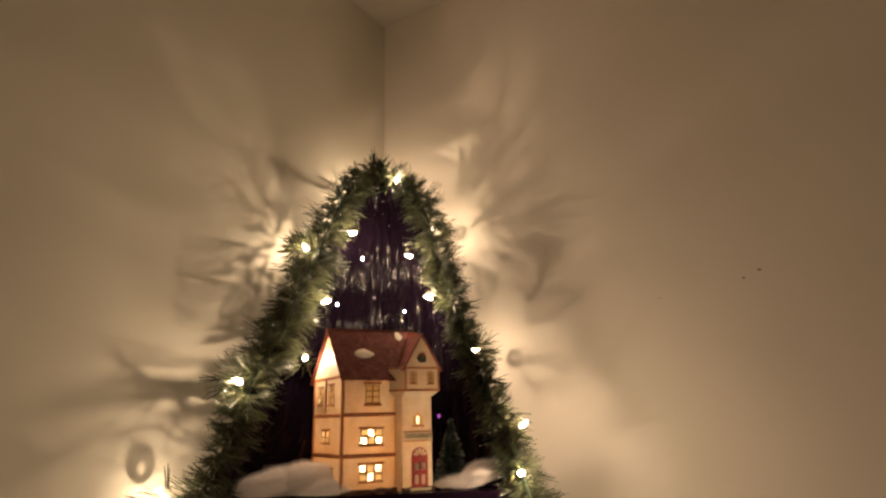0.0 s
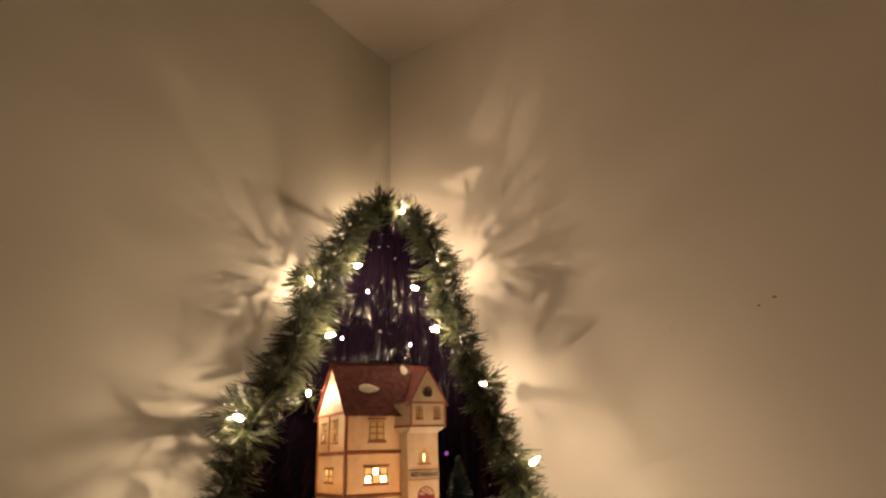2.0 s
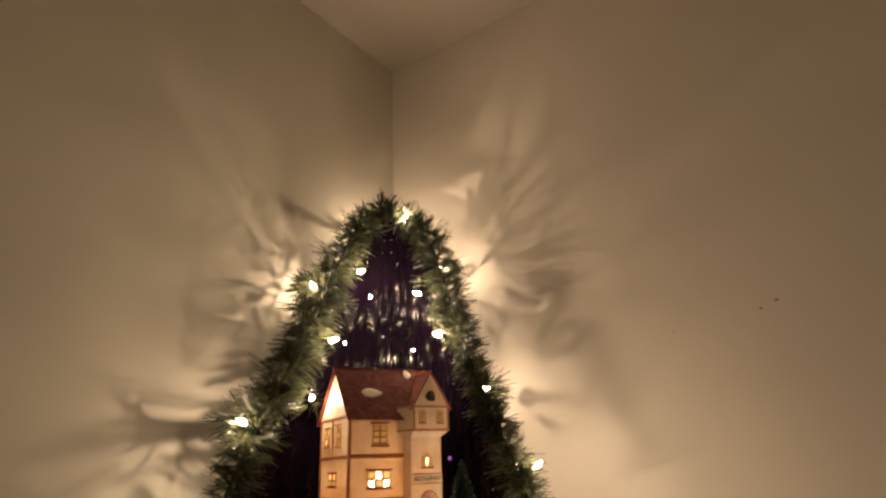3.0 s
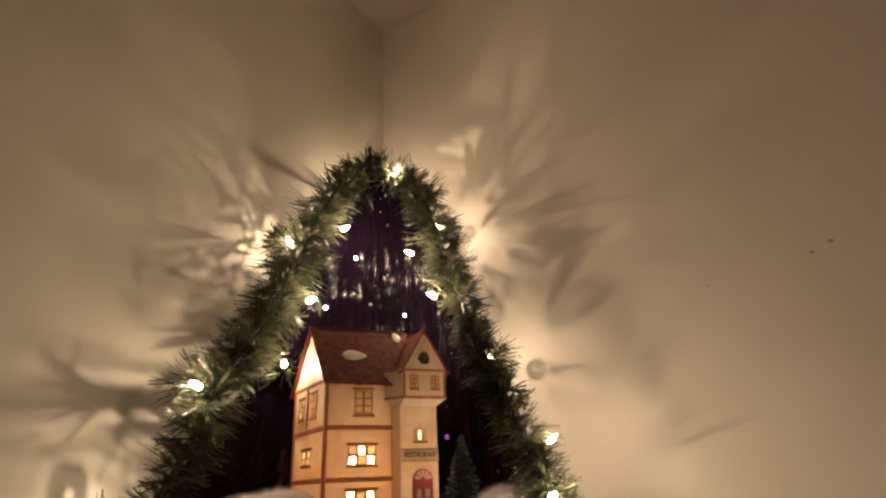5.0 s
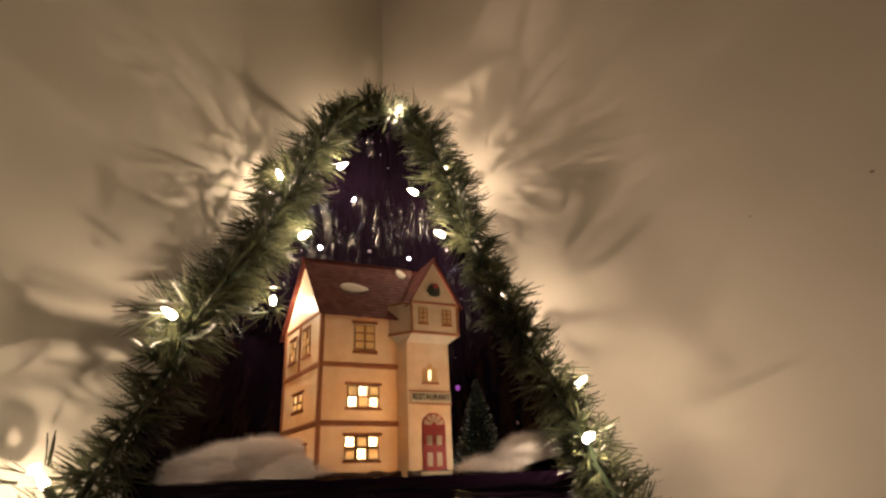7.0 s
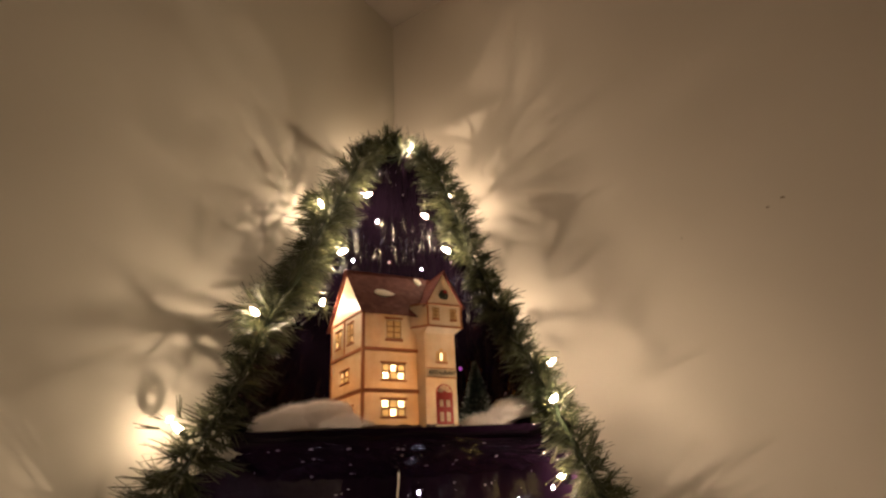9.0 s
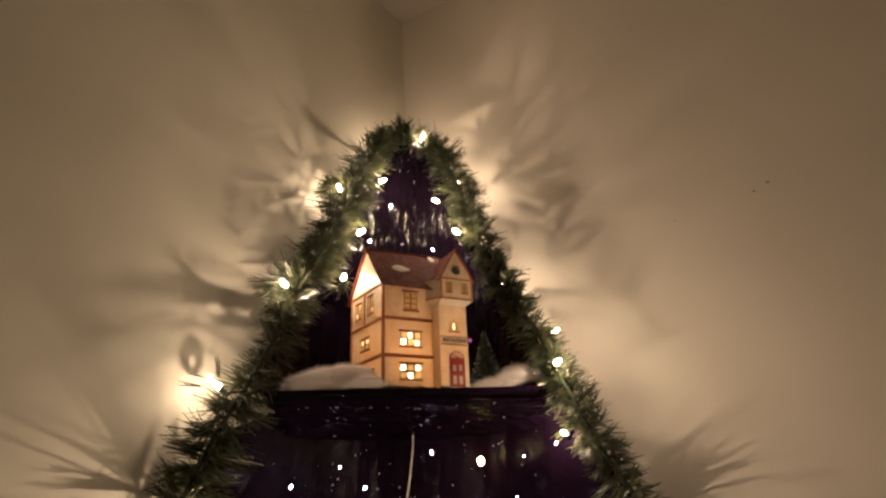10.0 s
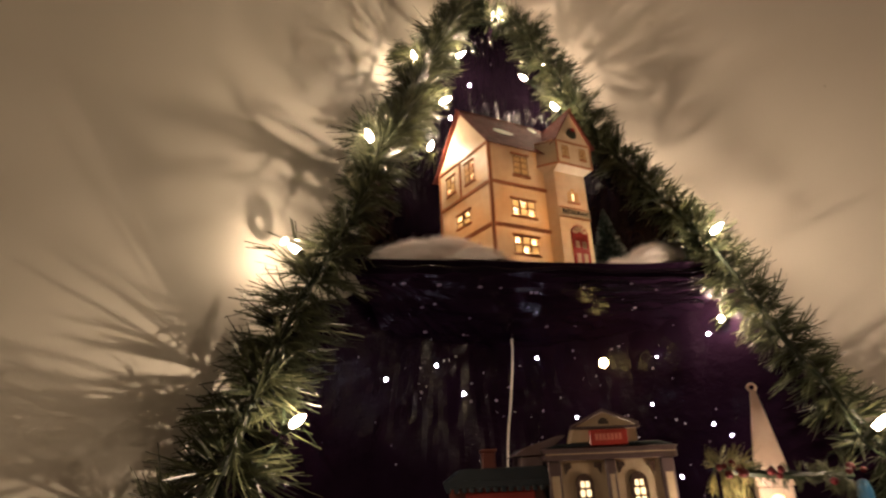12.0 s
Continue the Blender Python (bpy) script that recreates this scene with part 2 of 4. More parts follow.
INTO_L = np.array(room.to_3x3() @ Vector((1, 0, 0)))
INTO_R = np.array(room.to_3x3() @ Vector((0, -1, 0)))


def setting(name, bm, material, label, category):
    ob = part(name, bm, material)
    ob.matrix_basis = room
    return tagged(ob, label, category, kind="structure")


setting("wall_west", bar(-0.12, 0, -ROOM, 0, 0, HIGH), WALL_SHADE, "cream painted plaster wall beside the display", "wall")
setting("wall_north", bar(-0.12, ROOM, 0, 0.12, 0, HIGH), WALL, "cream painted plaster wall with small scuff marks", "wall")
setting("wall_east", bar(ROOM, ROOM + 0.12, -ROOM, 0.12, 0, HIGH), WALL, "cream painted plain plaster wall", "wall")
setting("wall_south", bar(-0.12, ROOM + 0.12, -ROOM - 0.12, -ROOM, 0, HIGH), WALL, "cream painted plain plaster wall", "wall")
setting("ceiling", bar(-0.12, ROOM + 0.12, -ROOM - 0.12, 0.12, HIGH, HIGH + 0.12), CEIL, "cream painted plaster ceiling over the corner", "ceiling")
setting("floor", bar(-0.12, ROOM + 0.12, -ROOM - 0.12, 0.12, -0.1, 0), FLOOR, "plain brown floor of the room", "floor")


# the room's own dimmed ceiling lamp, far from the display
OPAL = lit("dimmed_opal_glass", (1.0, 0.76, 0.55), LAMP_GLOW)
ceiling_lamp = thing("ceiling_lamp", tuple(room @ Vector((1.5, -2.8, HIGH))), "round dimmed opal glass ceiling lamp", "ceiling lamp")
part("canopy", lathe([(0, 0), (0.17, 0), (0.17, -0.018), (0, -0.018)], 28), CEIL, ceiling_lamp)
part("shade", lathe([(0.16, -0.018), (0.165, -0.040), (0.14, -0.065), (0.08, -0.082), (0, -0.088)], 28), OPAL, ceiling_lamp, "opal glass shade")


def clear_of_walls(p, gap=0.003):
    """Bends what would pass into the two walls back to their faces."""
    c = np.array([*CORNER, 0])
    for n in (INTO_L, INTO_R):
        d = (p - c) @ n
        p = p + np.clip(gap - d, 0, None)[:, None] * n
    return p


# small scuffs on the wall
for at, size in (((0.408, 0.724, 1.793), 0.0026), ((0.392, 0.735, 1.785), 0.0018), ((0.300, 0.796, 1.772), 0.0012)):
    bm = bmesh.new()
    bmesh.ops.create_icosphere(bm, subdivisions=1, radius=size)
    for v in bm.verts:
        v.co = Vector((v.co.x * random.uniform(0.8, 1.7), v.co.y * 0.12, v.co.z * random.uniform(0.5, 1.1)))
    scuff = part("wall_scuff", bm, SCUFF)
    local = room.inverted() @ Vector(at)
    scuff.matrix_basis = room @ pose(local.x, -0.0004, local.z, 0, random.uniform(-40, 40), 0)
    tagged(scuff, "small dark scuff mark on the cream wall", "wall mark", "scuffs on the wall")

# ---- the display: shelves wrapped in starry film, with garlands up both sides ----
LEFT_LINE = spline([(-0.090, 0.945, 2.038, 0.027), (-0.122, 0.935, 2.030, 0.030), (-0.150, 0.898, 1.975, 0.035), (-0.178, 0.868, 1.890, 0.040), (-0.199, 0.840, 1.820, 0.043),
                    (-0.214, 0.805, 1.745, 0.042), (-0.238, 0.760, 1.680, 0.042), (-0.250, 0.738, 1.620, 0.031), (-0.266, 0.718, 1.567, 0.030),
                    (-0.300, 0.697, 1.490, 0.042), (-0.316, 0.682, 1.445, 0.047), (-0.338, 0.654, 1.360, 0.047), (-0.364, 0.624, 1.270, 0.048)])
RIGHT_LINE = spline([(-0.112, 0.945, 2.043, 0.028), (-0.075, 0.944, 2.022, 0.031), (-0.035, 0.927, 1.979, 0.036), (-0.004, 0.904, 1.881, 0.036), (0.018, 0.873, 1.790, 0.034),
                     (0.040, 0.849, 1.717, 0.032), (0.062, 0.816, 1.650, 0.031), (0.084, 0.785, 1.592, 0.031), (0.099, 0.760, 1.540, 0.032),
                     (0.137, 0.744, 1.444, 0.033), (0.166, 0.736, 1.390, 0.034), (0.208, 0.715, 1.300, 0.038)])
# bulbs sit among the needles: place, the way each one points, its share of light, and how many locks of needles lie round it
LEFT_BULBS = [(-0.0710, 0.934, 2.012, 0.5, 0.3, 0.8, 1.2, 6), (-0.138, 0.893, 1.906, 0.7, -0.6, 0.0, 1.0, 0), (-0.204, 0.857, 1.873, -0.1, -0.9, 0.3, 0.6, 110), (-0.166, 0.833, 1.784, 0.7, -0.6, 0.0, 1.0, 0),
              (-0.186, 0.806, 1.701, 0.3, -0.9, 0.2, 0.5, 26), (-0.249, 0.728, 1.667, -0.2, -0.9, 0.2, 0.66, 42), (-0.3130, 0.708, 1.536, -0.039, 0.014, 0.034, 0.36, 5),
              (-0.290, 0.645, 1.378, 0.6, -0.5, 0.3, 0.95, 2), (-0.345, 0.610, 1.262, -0.5, -0.5, 0.2, 0.15, 0)]
# one more hangs behind the top bend, between the film and the corner
LEFT_BULBS.insert(0, (-0.128, 0.990, 1.985, 0.1, 0.2, 0.9, 1.5, 60))
RIGHT_BULBS = [(-0.010, 0.935, 1.922, 0.047, 0.052, 0.011, 0.66, 88), (-0.048, 0.898, 1.867, -0.6, -0.7, 0.0, 1.0, 0), (-0.017, 0.866, 1.793, -0.6, -0.7, 0.1, 1.0, 0),
               (0.050, 0.898, 1.716, 0.0575, 0.035, -0.009, 0.5, 60), (0.105, 0.803, 1.606, 0.56, -0.3, 0.5, 0.8, 0), (0.091, 0.734, 1.553, 0.2, -0.9, 0.2, 1.0, 0), (0.097, 0.774, 1.473, -0.5, -0.8, 0.0, 1.0, 0),
               (0.152, 0.676, 1.362, 0.4, -0.6, 0.6, 1.0, 0), (0.030, 0.668, 1.296, -0.1, -0.3, 0.9, 0.5, 0)]


def at_height(line, z):
    return np.array([np.interp(-z, -line[:, 2], line[:, k]) for k in range(3)])


def garland(name, line, per_metre, label, bulbs=(), material=None, needles=13, long=0.94, fine=1.0):
    """A twisted wire core with cut needles all round it, in small bunches that share a lean."""
    root = thing(name, tuple(line[-1, :3]), label, "garland", "garlands on the display")
    base = line[-1, :3]
    part("core_wire", tube(line[:, :3] - base, 0.003, 6), WIRE, root)
    steps = np.linalg.norm(np.diff(line[:, :3], axis=0), axis=1)
    far = np.r_[0, np.cumsum(steps)]
    count = int(per_metre * far[-1])
    s = (np.arange(count) + np.random.uniform(0, 1, count)) * far[-1] / count
    place = np.stack([np.interp(s, far, line[:, k]) for k in range(4)], 1)
    ahead = np.stack([np.interp(np.minimum(s + 0.01, far[-1]), far, line[:, k]) - np.interp(np.maximum(s - 0.01, 0), far, line[:, k]) for k in range(3)], 1)
    ahead = unit(ahead)
    # bunches wind round the core by the golden angle, lean along it and droop unevenly
    one = unit(np.cross(ahead, [0.31, 0.77, 0.56]))
    two = np.cross(ahead, one)
    turn = np.arange(count) * 2.39996 + np.random.normal(0, 0.35, count)
    radial = one * np.cos(turn)[:, None] + two * np.sin(turn)[:, None]
    bunch_way = unit(radial + ahead * np.random.normal(0.15, 0.34, count)[:, None] + np.random.normal(0, 0.12, (count, 3)))
    bunch_reach = place[:, 3] * np.random.triangular(0.72, 1.0, 1.16, count)
    bunch_bend = np.random.normal(0, 0.16, (count, 3)) + [0, 0, -0.04]
    which = np.repeat(np.arange(count), needles)
    total = len(which)
    along = np.random.uniform(0.02, 1.0, total) ** 0.8
    stem = bunch_reach[which] * (1.12 - long)
    way = bunch_way[which]
    roots = place[which, :3] + way * (stem * along)[:, None] + bunch_bend[which] * (stem * along**2)[:, None]
    rnd = np.random.normal(size=(total, 3))
    out = unit(rnd - (rnd * way).sum(1)[:, None] * way)
    splay = np.random.uniform(0.05, 0.42, total)
    ways = unit(way + out * splay[:, None])
    bends = bunch_bend[which] + np.random.normal(0, 0.07, (total, 3))
    reach = bunch_reach[which] * long * np.random.uniform(0.62, 1.04, total)
    widths = np.random.uniform(0.0008, 0.0015, total) * fine
    for x, y, z, dx, dy, dz, _, locks in bulbs:
        # loose locks round a bulb, fanning out towards the nearer wall
        at = np.array([x, y, z])
        axis = -min((INTO_L, INTO_R), key=lambda n: (at - [*CORNER, 0]) @ n)
        for _ in range(locks):
            spin = np.random.normal(size=3)
            out = unit(spin - (spin @ axis) * axis)
            foot = at + out * random.uniform(0.007, 0.018) + axis * random.uniform(0.000, 0.016)
            way = unit(axis * random.uniform(0.25, 1.0) + out * random.uniform(0.35, 0.95) + np.random.normal(0, 0.10, 3))
            k = random.randint(1, 4)
            roots, ways = np.vstack([roots, foot + np.random.normal(0, 0.0013, (k, 3))]), np.vstack([ways, unit(way + np.random.normal(0, 0.13, (k, 3)))])
            bends = np.vstack([bends, np.random.normal(0, 0.06, (k, 3))])
            reach, widths = np.r_[reach, np.random.uniform(0.015, 0.029, k)], np.r_[widths, np.random.uniform(0.0009, 0.0016, k)]
    # a bulb pushes the needles lying over it aside
    keep = np.ones(len(roots), bool)
    for x, y, z, dx, dy, dz, *_ in bulbs:
        for spot in [np.array([x, y, z]) + unit(np.array([dx, dy, dz])) * k for k in (0.0, 0.010, 0.022)] + [np.array([x, y - k, z - 0.5 * k]) for k in (0.010, 0.020, 0.032)]:
            for t in (0.1, 0.35, 0.6, 0.85, 1.0):
                keep &= np.linalg.norm(roots + ways * (reach * t)[:, None] + bends * (reach * t * t)[:, None] - spot, axis=1) > 0.0048
    roots, ways, bends, reach, widths = roots[keep], ways[keep], bends[keep], reach[keep], widths[keep]
    me = blades(roots, ways, bends, reach, widths, "needles", clear_of_walls)
    me.transform(Matrix.Translation(-Vector(base)))
    tagged(part("needles", me, material or NEEDLE, root), kind="stuff")
    return root


garland("fir_garland", LEFT_LINE, 860, "green tinsel fir garland hanging down the display's side", LEFT_BULBS)
garland("fir_garland", RIGHT_LINE, 900, "green tinsel fir garland, thinner, hanging down the display's side", RIGHT_BULBS)


def film_point(z, t, back, crumple, inset=0.012):
    """A point of the film hung in a shallow fold between the two garlands; t runs from one side to the other."""
    a, b = at_height(LEFT_LINE, z), at_height(RIGHT_LINE, z)
    # the sheet's edge draws back from the fuller garland beside the shelf's end
    gap = 0.055 * math.exp(-(((z - 1.512) / 0.018) ** 2))
    t = gap + (1 - gap) * t
    crumple += 1.6 * math.exp(-(((t - 0.17) / 0.13) ** 2) - ((z - 1.415) / 0.035) ** 2)
    q = a + (b - a) * t
    q[1] += (back - q[1]) * (1 - abs(2 * t - 1) ** 2.2)
    fold = 0.0045 * noise.noise((q[0] * 42, z * 9, 3.0)) + crumple * (0.0060 * abs(noise.noise((q[0] * 70, z * 11, 8.0))) + 0.0032 * abs(noise.noise((q[0] * 150, z * 22, 5.0))))
    return Vector((q[0], q[1] + inset * abs(2 * t - 1) + fold, z))


def dots(places, name, material, parent):
    """Printed stars: small flat rounds, each (centre, radius, up-and-across axes)."""
    bm = bmesh.new()
    for centre, r, across, up in places:
        k = random.uniform(0.75, 1.3)
        bm.faces.new([bm.verts.new(centre + r * (math.cos(a) * across * k + math.sin(a) * up)) for a in [math.pi * 2 * i / 7 for i in range(7)]])
    return tagged(part(name, bm, material, parent), kind="stuff")


def film(name, z0, z1, back, label, stars, crumple, material):
    """A creased film sheet with printed stars."""
    bm = bmesh.new()
    rows, cols = 84, 84
    grid = [[bm.verts.new(film_point(z0 + (z1 - z0) * i / rows, j / cols, back(z0 + (z1 - z0) * i / rows), crumple)) for j in range(cols + 1)] for i in range(rows + 1)]
    for i in range(rows):
        for j in range(cols):
            bm.faces.new((grid[i][j], grid[i][j + 1], grid[i + 1][j + 1], grid[i + 1][j]))
    ob = part(name, bm, material)
    solid = ob.modifiers.new("thickness", "SOLIDIFY")
    solid.thickness, solid.offset = 0.0006, 0
    for print_colour, count, low, high in ((STARDOT, stars, 0.0005, 0.0014), (STARDIM, stars, 0.0008, 0.0026)):
        some = []
        for _ in range(count):
            z, t = random.uniform(z0 + 0.01, z1 - 0.01), random.uniform(0.08, 0.92)
            p, right = film_point(z, t, back(z), crumple), film_point(z, t + 0.02, back(z), crumple)
            across = (right - p).normalized()
            some.append((p + across.cross(Vector((0, 0, 1))) * 0.0022, random.triangular(low, high, low), across, Vector((0, 0, 1))))
        dots(some, "printed_star", print_colour, ob)
    return tagged(ob, label, "film backdrop", kind="structure")


SHELF_Z = 1.531
film("backdrop_upper", SHELF_Z - 0.002, 2.045, lambda z: 0.944 + 0.012 * (z - 1.53) / 0.5, "dark purple plastic film with printed stars behind the house", 9, 1.0, FILM)
film("backdrop_lower", 1.20, SHELF_Z - 0.019, lambda z: 0.928, "dark purple plastic film with printed stars under the shelf", 60, 0.3, FILM_TAUT_LIFTED)


def shelf(z, thick, front, name, label):
    """A corner shelf wrapped in film; front: points of its front edge from one side to the other."""
    root = thing(name, (-0.08, 0.80, z - thick), label, "shelf")
    edge = spline([(*p, 0) for p in front], 0.005)
    bm = bmesh.new()
    tops, lows = [], []
    for n, p in enumerate(edge):
        t = n / (len(edge) - 1)
        back = np.array([-0.245 + 0.36 * t, 0.80 + 0.128 * (1 - abs(2 * t - 0.95) ** 1.8)])
        for rows, zz, lift in ((tops, z, 0.0), (lows, z - thick, 1.0)):
            line = []
            for k in range(15):
                s = k / 14
                x, y = p[0] + (back[0] - p[0]) * s, p[1] + (back[1] - p[1]) * s
                bulge = (0.0075 * abs(noise.noise((x * 16, y * 60, zz * 3))) + 0.0035 * abs(noise.noise((x * 34 + y * 30, y * 130, 5 + zz)))) * lift
                line.append(bm.verts.new((x + 0.08, y - 0.80, zz - z + thick + bulge - 0.032 * lift * s**1.3)))
            rows.append(line)
    for rows in (tops, lows):
        for a, b in zip(rows, rows[1:]):
            for k in range(14):
                bm.faces.new((a[k], a[k + 1], b[k + 1], b[k]))
    for a, b, c, d in zip(tops, tops[1:], lows, lows[1:]):
        bm.faces.new((a[0], b[0], d[0], c[0]))
        bm.faces.new((a[-1], b[-1], d[-1], c[-1]))
    for k in range(14):
        bm.faces.new((tops[0][k], tops[0][k + 1], lows[0][k + 1], lows[0][k]))
        bm.faces.new((tops[-1][k], tops[-1][k + 1], lows[-1][k + 1], lows[-1][k]))
    line_at = [[tuple(v.co) for v in line] for line in lows]
    part("wrapped_board", bm, FILM_TAUT_LIFTED, root)
    # gathered hem of the film along the front edge, and stars printed on its underside
    hem = [(p[0] + 0.08, p[1] - 0.80 - 0.0022, thick * 0.45 + 0.0035 * noise.noise((p[0] * 30, 2.0, z))) for p in edge[3:-3]]
    part("film_hem", tube(hem, 0.0024, 7), FILM, root, smooth=True)
    part("film_fold", tube([(x, y - 0.0006, zz - 0.0085 + 0.003 * noise.noise((x * 40, 7.0, z))) for x, y, zz in hem[len(hem) // 2:]], 0.0012, 6), FILM, root, smooth=True)
    # thin creases pulled across its underside
    for n in range(16):
        row, start = random.randint(0, 9), random.uniform(0.45, 0.80)
        run = [int((start + 0.012 * k * random.uniform(0.9, 1.1)) * (len(line_at) - 1)) for k in range(random.randint(7, 18))]
        crease = [Vector(line_at[min(i, len(line_at) - 1)][min(13, row + (k // 6))]) + Vector((0, 0, -0.0004 - 0.0008 * noise.noise((k * 0.4, n, z)))) for k, i in enumerate(sorted(set(run)))]
        if len(crease) > 3:
            part("film_crease", tube(spline([tuple(p) for p in crease], 0.004), random.uniform(0.0005, 0.0010), 6), FILM, root, smooth=True)
    # broad soft pleats gathered towards one end of the front edge
    for n in range(7):
        a, b = int((0.55 + 0.05 * n * random.uniform(0.6, 1.0)) * (len(line_at) - 1)), int(random.uniform(0.93, 0.99) * (len(line_at) - 1))
        pleat = [Vector(line_at[i][min(13, 1 + n)]).lerp(Vector(line_at[i][min(13, 3 + n)]), (k / 8) ** 2) + Vector((0, 0, -0.0008 - 0.0012 * noise.noise((k * 0.5, n * 3.1, z)))) for k, i in enumerate(np.linspace(a, b, 9).astype(int))]
        part("film_pleat", tube(spline([tuple(p) for p in pleat], 0.004), random.uniform(0.0012, 0.0024), 8), FILM, root, smooth=True)
    some = []
    for _ in range(26):
        t, k = random.uniform(0.05, 0.95), random.randint(1, 12)
        some.append((Vector(line_at[int(t * (len(line_at) - 1))][k]) + Vector((0, -0.0006, -0.0012)), random.triangular(0.0006, 0.0042, 0.0012), Vector((1, 0, 0)), Vector((0, 0.97, -0.24))))
    dots(some, "printed_star", STARDIM, root)
    return root


shelf(SHELF_Z, 0.017, [(-0.262, 0.722), (-0.168, 0.737), (-0.036, 0.757), (0.032, 0.765), (0.112, 0.762)], "corner_shelf", "corner shelf wrapped in crumpled dark purple film")

# ---- the ceramic restaurant on the upper shelf; x along its front, y to its back ----
HX, HY, HTURN = -0.125, 0.7505, 25.0
house = thing("ceramic_house", (HX, HY, SHELF_Z + 0.001), "lit cream ceramic village restaurant with brown timbers and red roof", "ceramic house", "", HTURN)
MM = 0.001


def wall_sheet(bm, place, w0, w1, h0, h1, holes, deep=0.003, into=Vector((0, 1, 0)), top=None):
    """A wall with openings. place(w, h) gives a point; each hole (a, b, c, d) goes through, with reveals."""
    ws = sorted({w0, w1, *[v for a, b, _, _ in holes for v in (a, b)]})
    hs = sorted({h0, h1, *[v for _, _, c, d in holes for v in (c, d)]})
    cache = {}

    def vert(w, h):
        if (w, h) not in cache:
            cache[w, h] = bm.verts.new(place(w, h))
        return cache[w, h]

    for a, b in zip(ws, ws[1:]):
        for c, d in zip(hs, hs[1:]):
            if not any(p <= (a + b) / 2 <= q and r <= (c + d) / 2 <= s for p, q, r, s in holes):
                bm.faces.new((vert(a, c), vert(b, c), vert(b, d), vert(a, d)))
    for a, b, c, d in holes:
        ring = [place(a, c), place(b, c), place(b, d), place(a, d)]
        front = [bm.verts.new(p) for p in ring]
        back = [bm.verts.new(p + into * deep) for p in ring]
        for k in range(4):
            bm.faces.new((front[k], front[(k + 1) % 4], back[(k + 1) % 4], back[k]))
    if top:
        bm.faces.new([vert(w0, h1), *[bm.verts.new(place(w, h)) for w, h in top], vert(w1, h1)][::-1])


def mm(*v):
    return Vector(v) * MM


SPLAY = 0.145
FRONT, SIDE = (lambda w, h: mm(w, 0, h)), (lambda w, h: mm(-SPLAY * w, w, h))
WIDE, DEEP, EAVE, RIDGE_Y, RIDGE_Z = 72, 93, 141, 45, 205
# open panes of the front: window at ground level, first floor; the rest of each window is painted
win1 = [(23.5, 31.5, 24.5, 32.0), (43.5, 51.5, 24.5, 32.0), (33.5, 41.5, 14.5, 22.5)]
win1_paint = [(33.5, 41.5, 24.5, 32.0), (23.5, 31.5, 14.5, 22.5), (43.5, 51.5, 14.5, 22.5)]
win2 = [(34.2, 42.2, 66.0, 73.6), (24.8, 32.8, 57.0, 64.5), (43.8, 51.8, 57.0, 64.5)]
win2_paint = [(24.8, 32.8, 66.0, 73.6), (43.8, 51.8, 66.0, 73.6), (34.2, 42.2, 57.0, 64.5)]
win3_paint = [(30.5, 38.2, 121.6, 127.6), (40.0, 47.7, 121.6, 127.6), (30.5, 38.2, 114.2, 120.2), (40.0, 47.7, 114.2, 120.2), (30.5, 38.2, 106.8, 112.8), (40.0, 47.7, 106.8, 112.8)]
side_open = [(26, 33, 122, 129), (26, 33, 107, 114), (62, 69, 120, 127), (70, 77, 108, 115), (38, 47, 66, 72.5), (51, 60, 66, 72.5)]
side_paint = [(34.5, 41.5, 122, 129), (34.5, 41.5, 107, 114), (26, 33, 114.8, 121.2), (34.5, 41.5, 114.8, 121.2), (70, 77, 116, 127), (62, 69, 108, 119), (38, 47, 59.5, 64.5), (51, 60, 59.5, 64.5), (24, 32, 14, 26), (35, 43, 14, 26)]

bm = bmesh.new()
wall_sheet(bm, FRONT, 0, WIDE, 0, EAVE, win1 + win2 + win1_paint + win2_paint + win3_paint)
wall_sheet(bm, SIDE, 0, DEEP, 0, EAVE, side_open + side_paint, into=Vector((1, 0, 0)), top=[(RIDGE_Y, RIDGE_Z - 3)])
back_right = 118
for loop in ([(-SPLAY * DEEP, DEEP, 0), (back_right, DEEP, 0), (back_right, DEEP, EAVE), (-SPLAY * DEEP, DEEP, EAVE)],
             [(back_right, 0, 0), (back_right, DEEP, 0), (back_right, DEEP, EAVE), (back_right, RIDGE_Y, RIDGE_Z - 3), (back_right, 0, EAVE)],
             [(0, 0, 0), (back_right, 0, 0), (back_right, DEEP, 0), (-SPLAY * DEEP, DEEP, 0)]):
    bm.faces.new([bm.verts.new(mm(*p)) for p in loop])
part("wall", bm, CREAM, house)


def panes(place, boxes, into, name="pane"):
    for a, b, c, d in boxes:
        bm = bmesh.new()
        ring = [(a, c), (b, c), (b, d), (a, d)]
        out = [bm.verts.new(place(*p) - into * 0.0006) for p in ring]
        mid = Vector(sum((v.co for v in out), Vector()) / 4)
        inner = [bm.verts.new(v.co + (mid - v.co) * 0.16 - into * 0.0005) for v in out]
        rear = [bm.verts.new(v.co + into * 0.0004) for v in out]
        bm.faces.new(inner)
        for k in range(4):
            bm.faces.new((out[k], out[(k + 1) % 4], inner[(k + 1) % 4], inner[k]))
            bm.faces.new((out[k], out[(k + 1) % 4], rear[(k + 1) % 4], rear[k]))
        part(name, bm, PANE, house)


panes(FRONT, win1_paint + win2_paint + win3_paint, Vector((0, 1, 0)))
panes(SIDE, side_paint, Vector((1, 0, 0)))


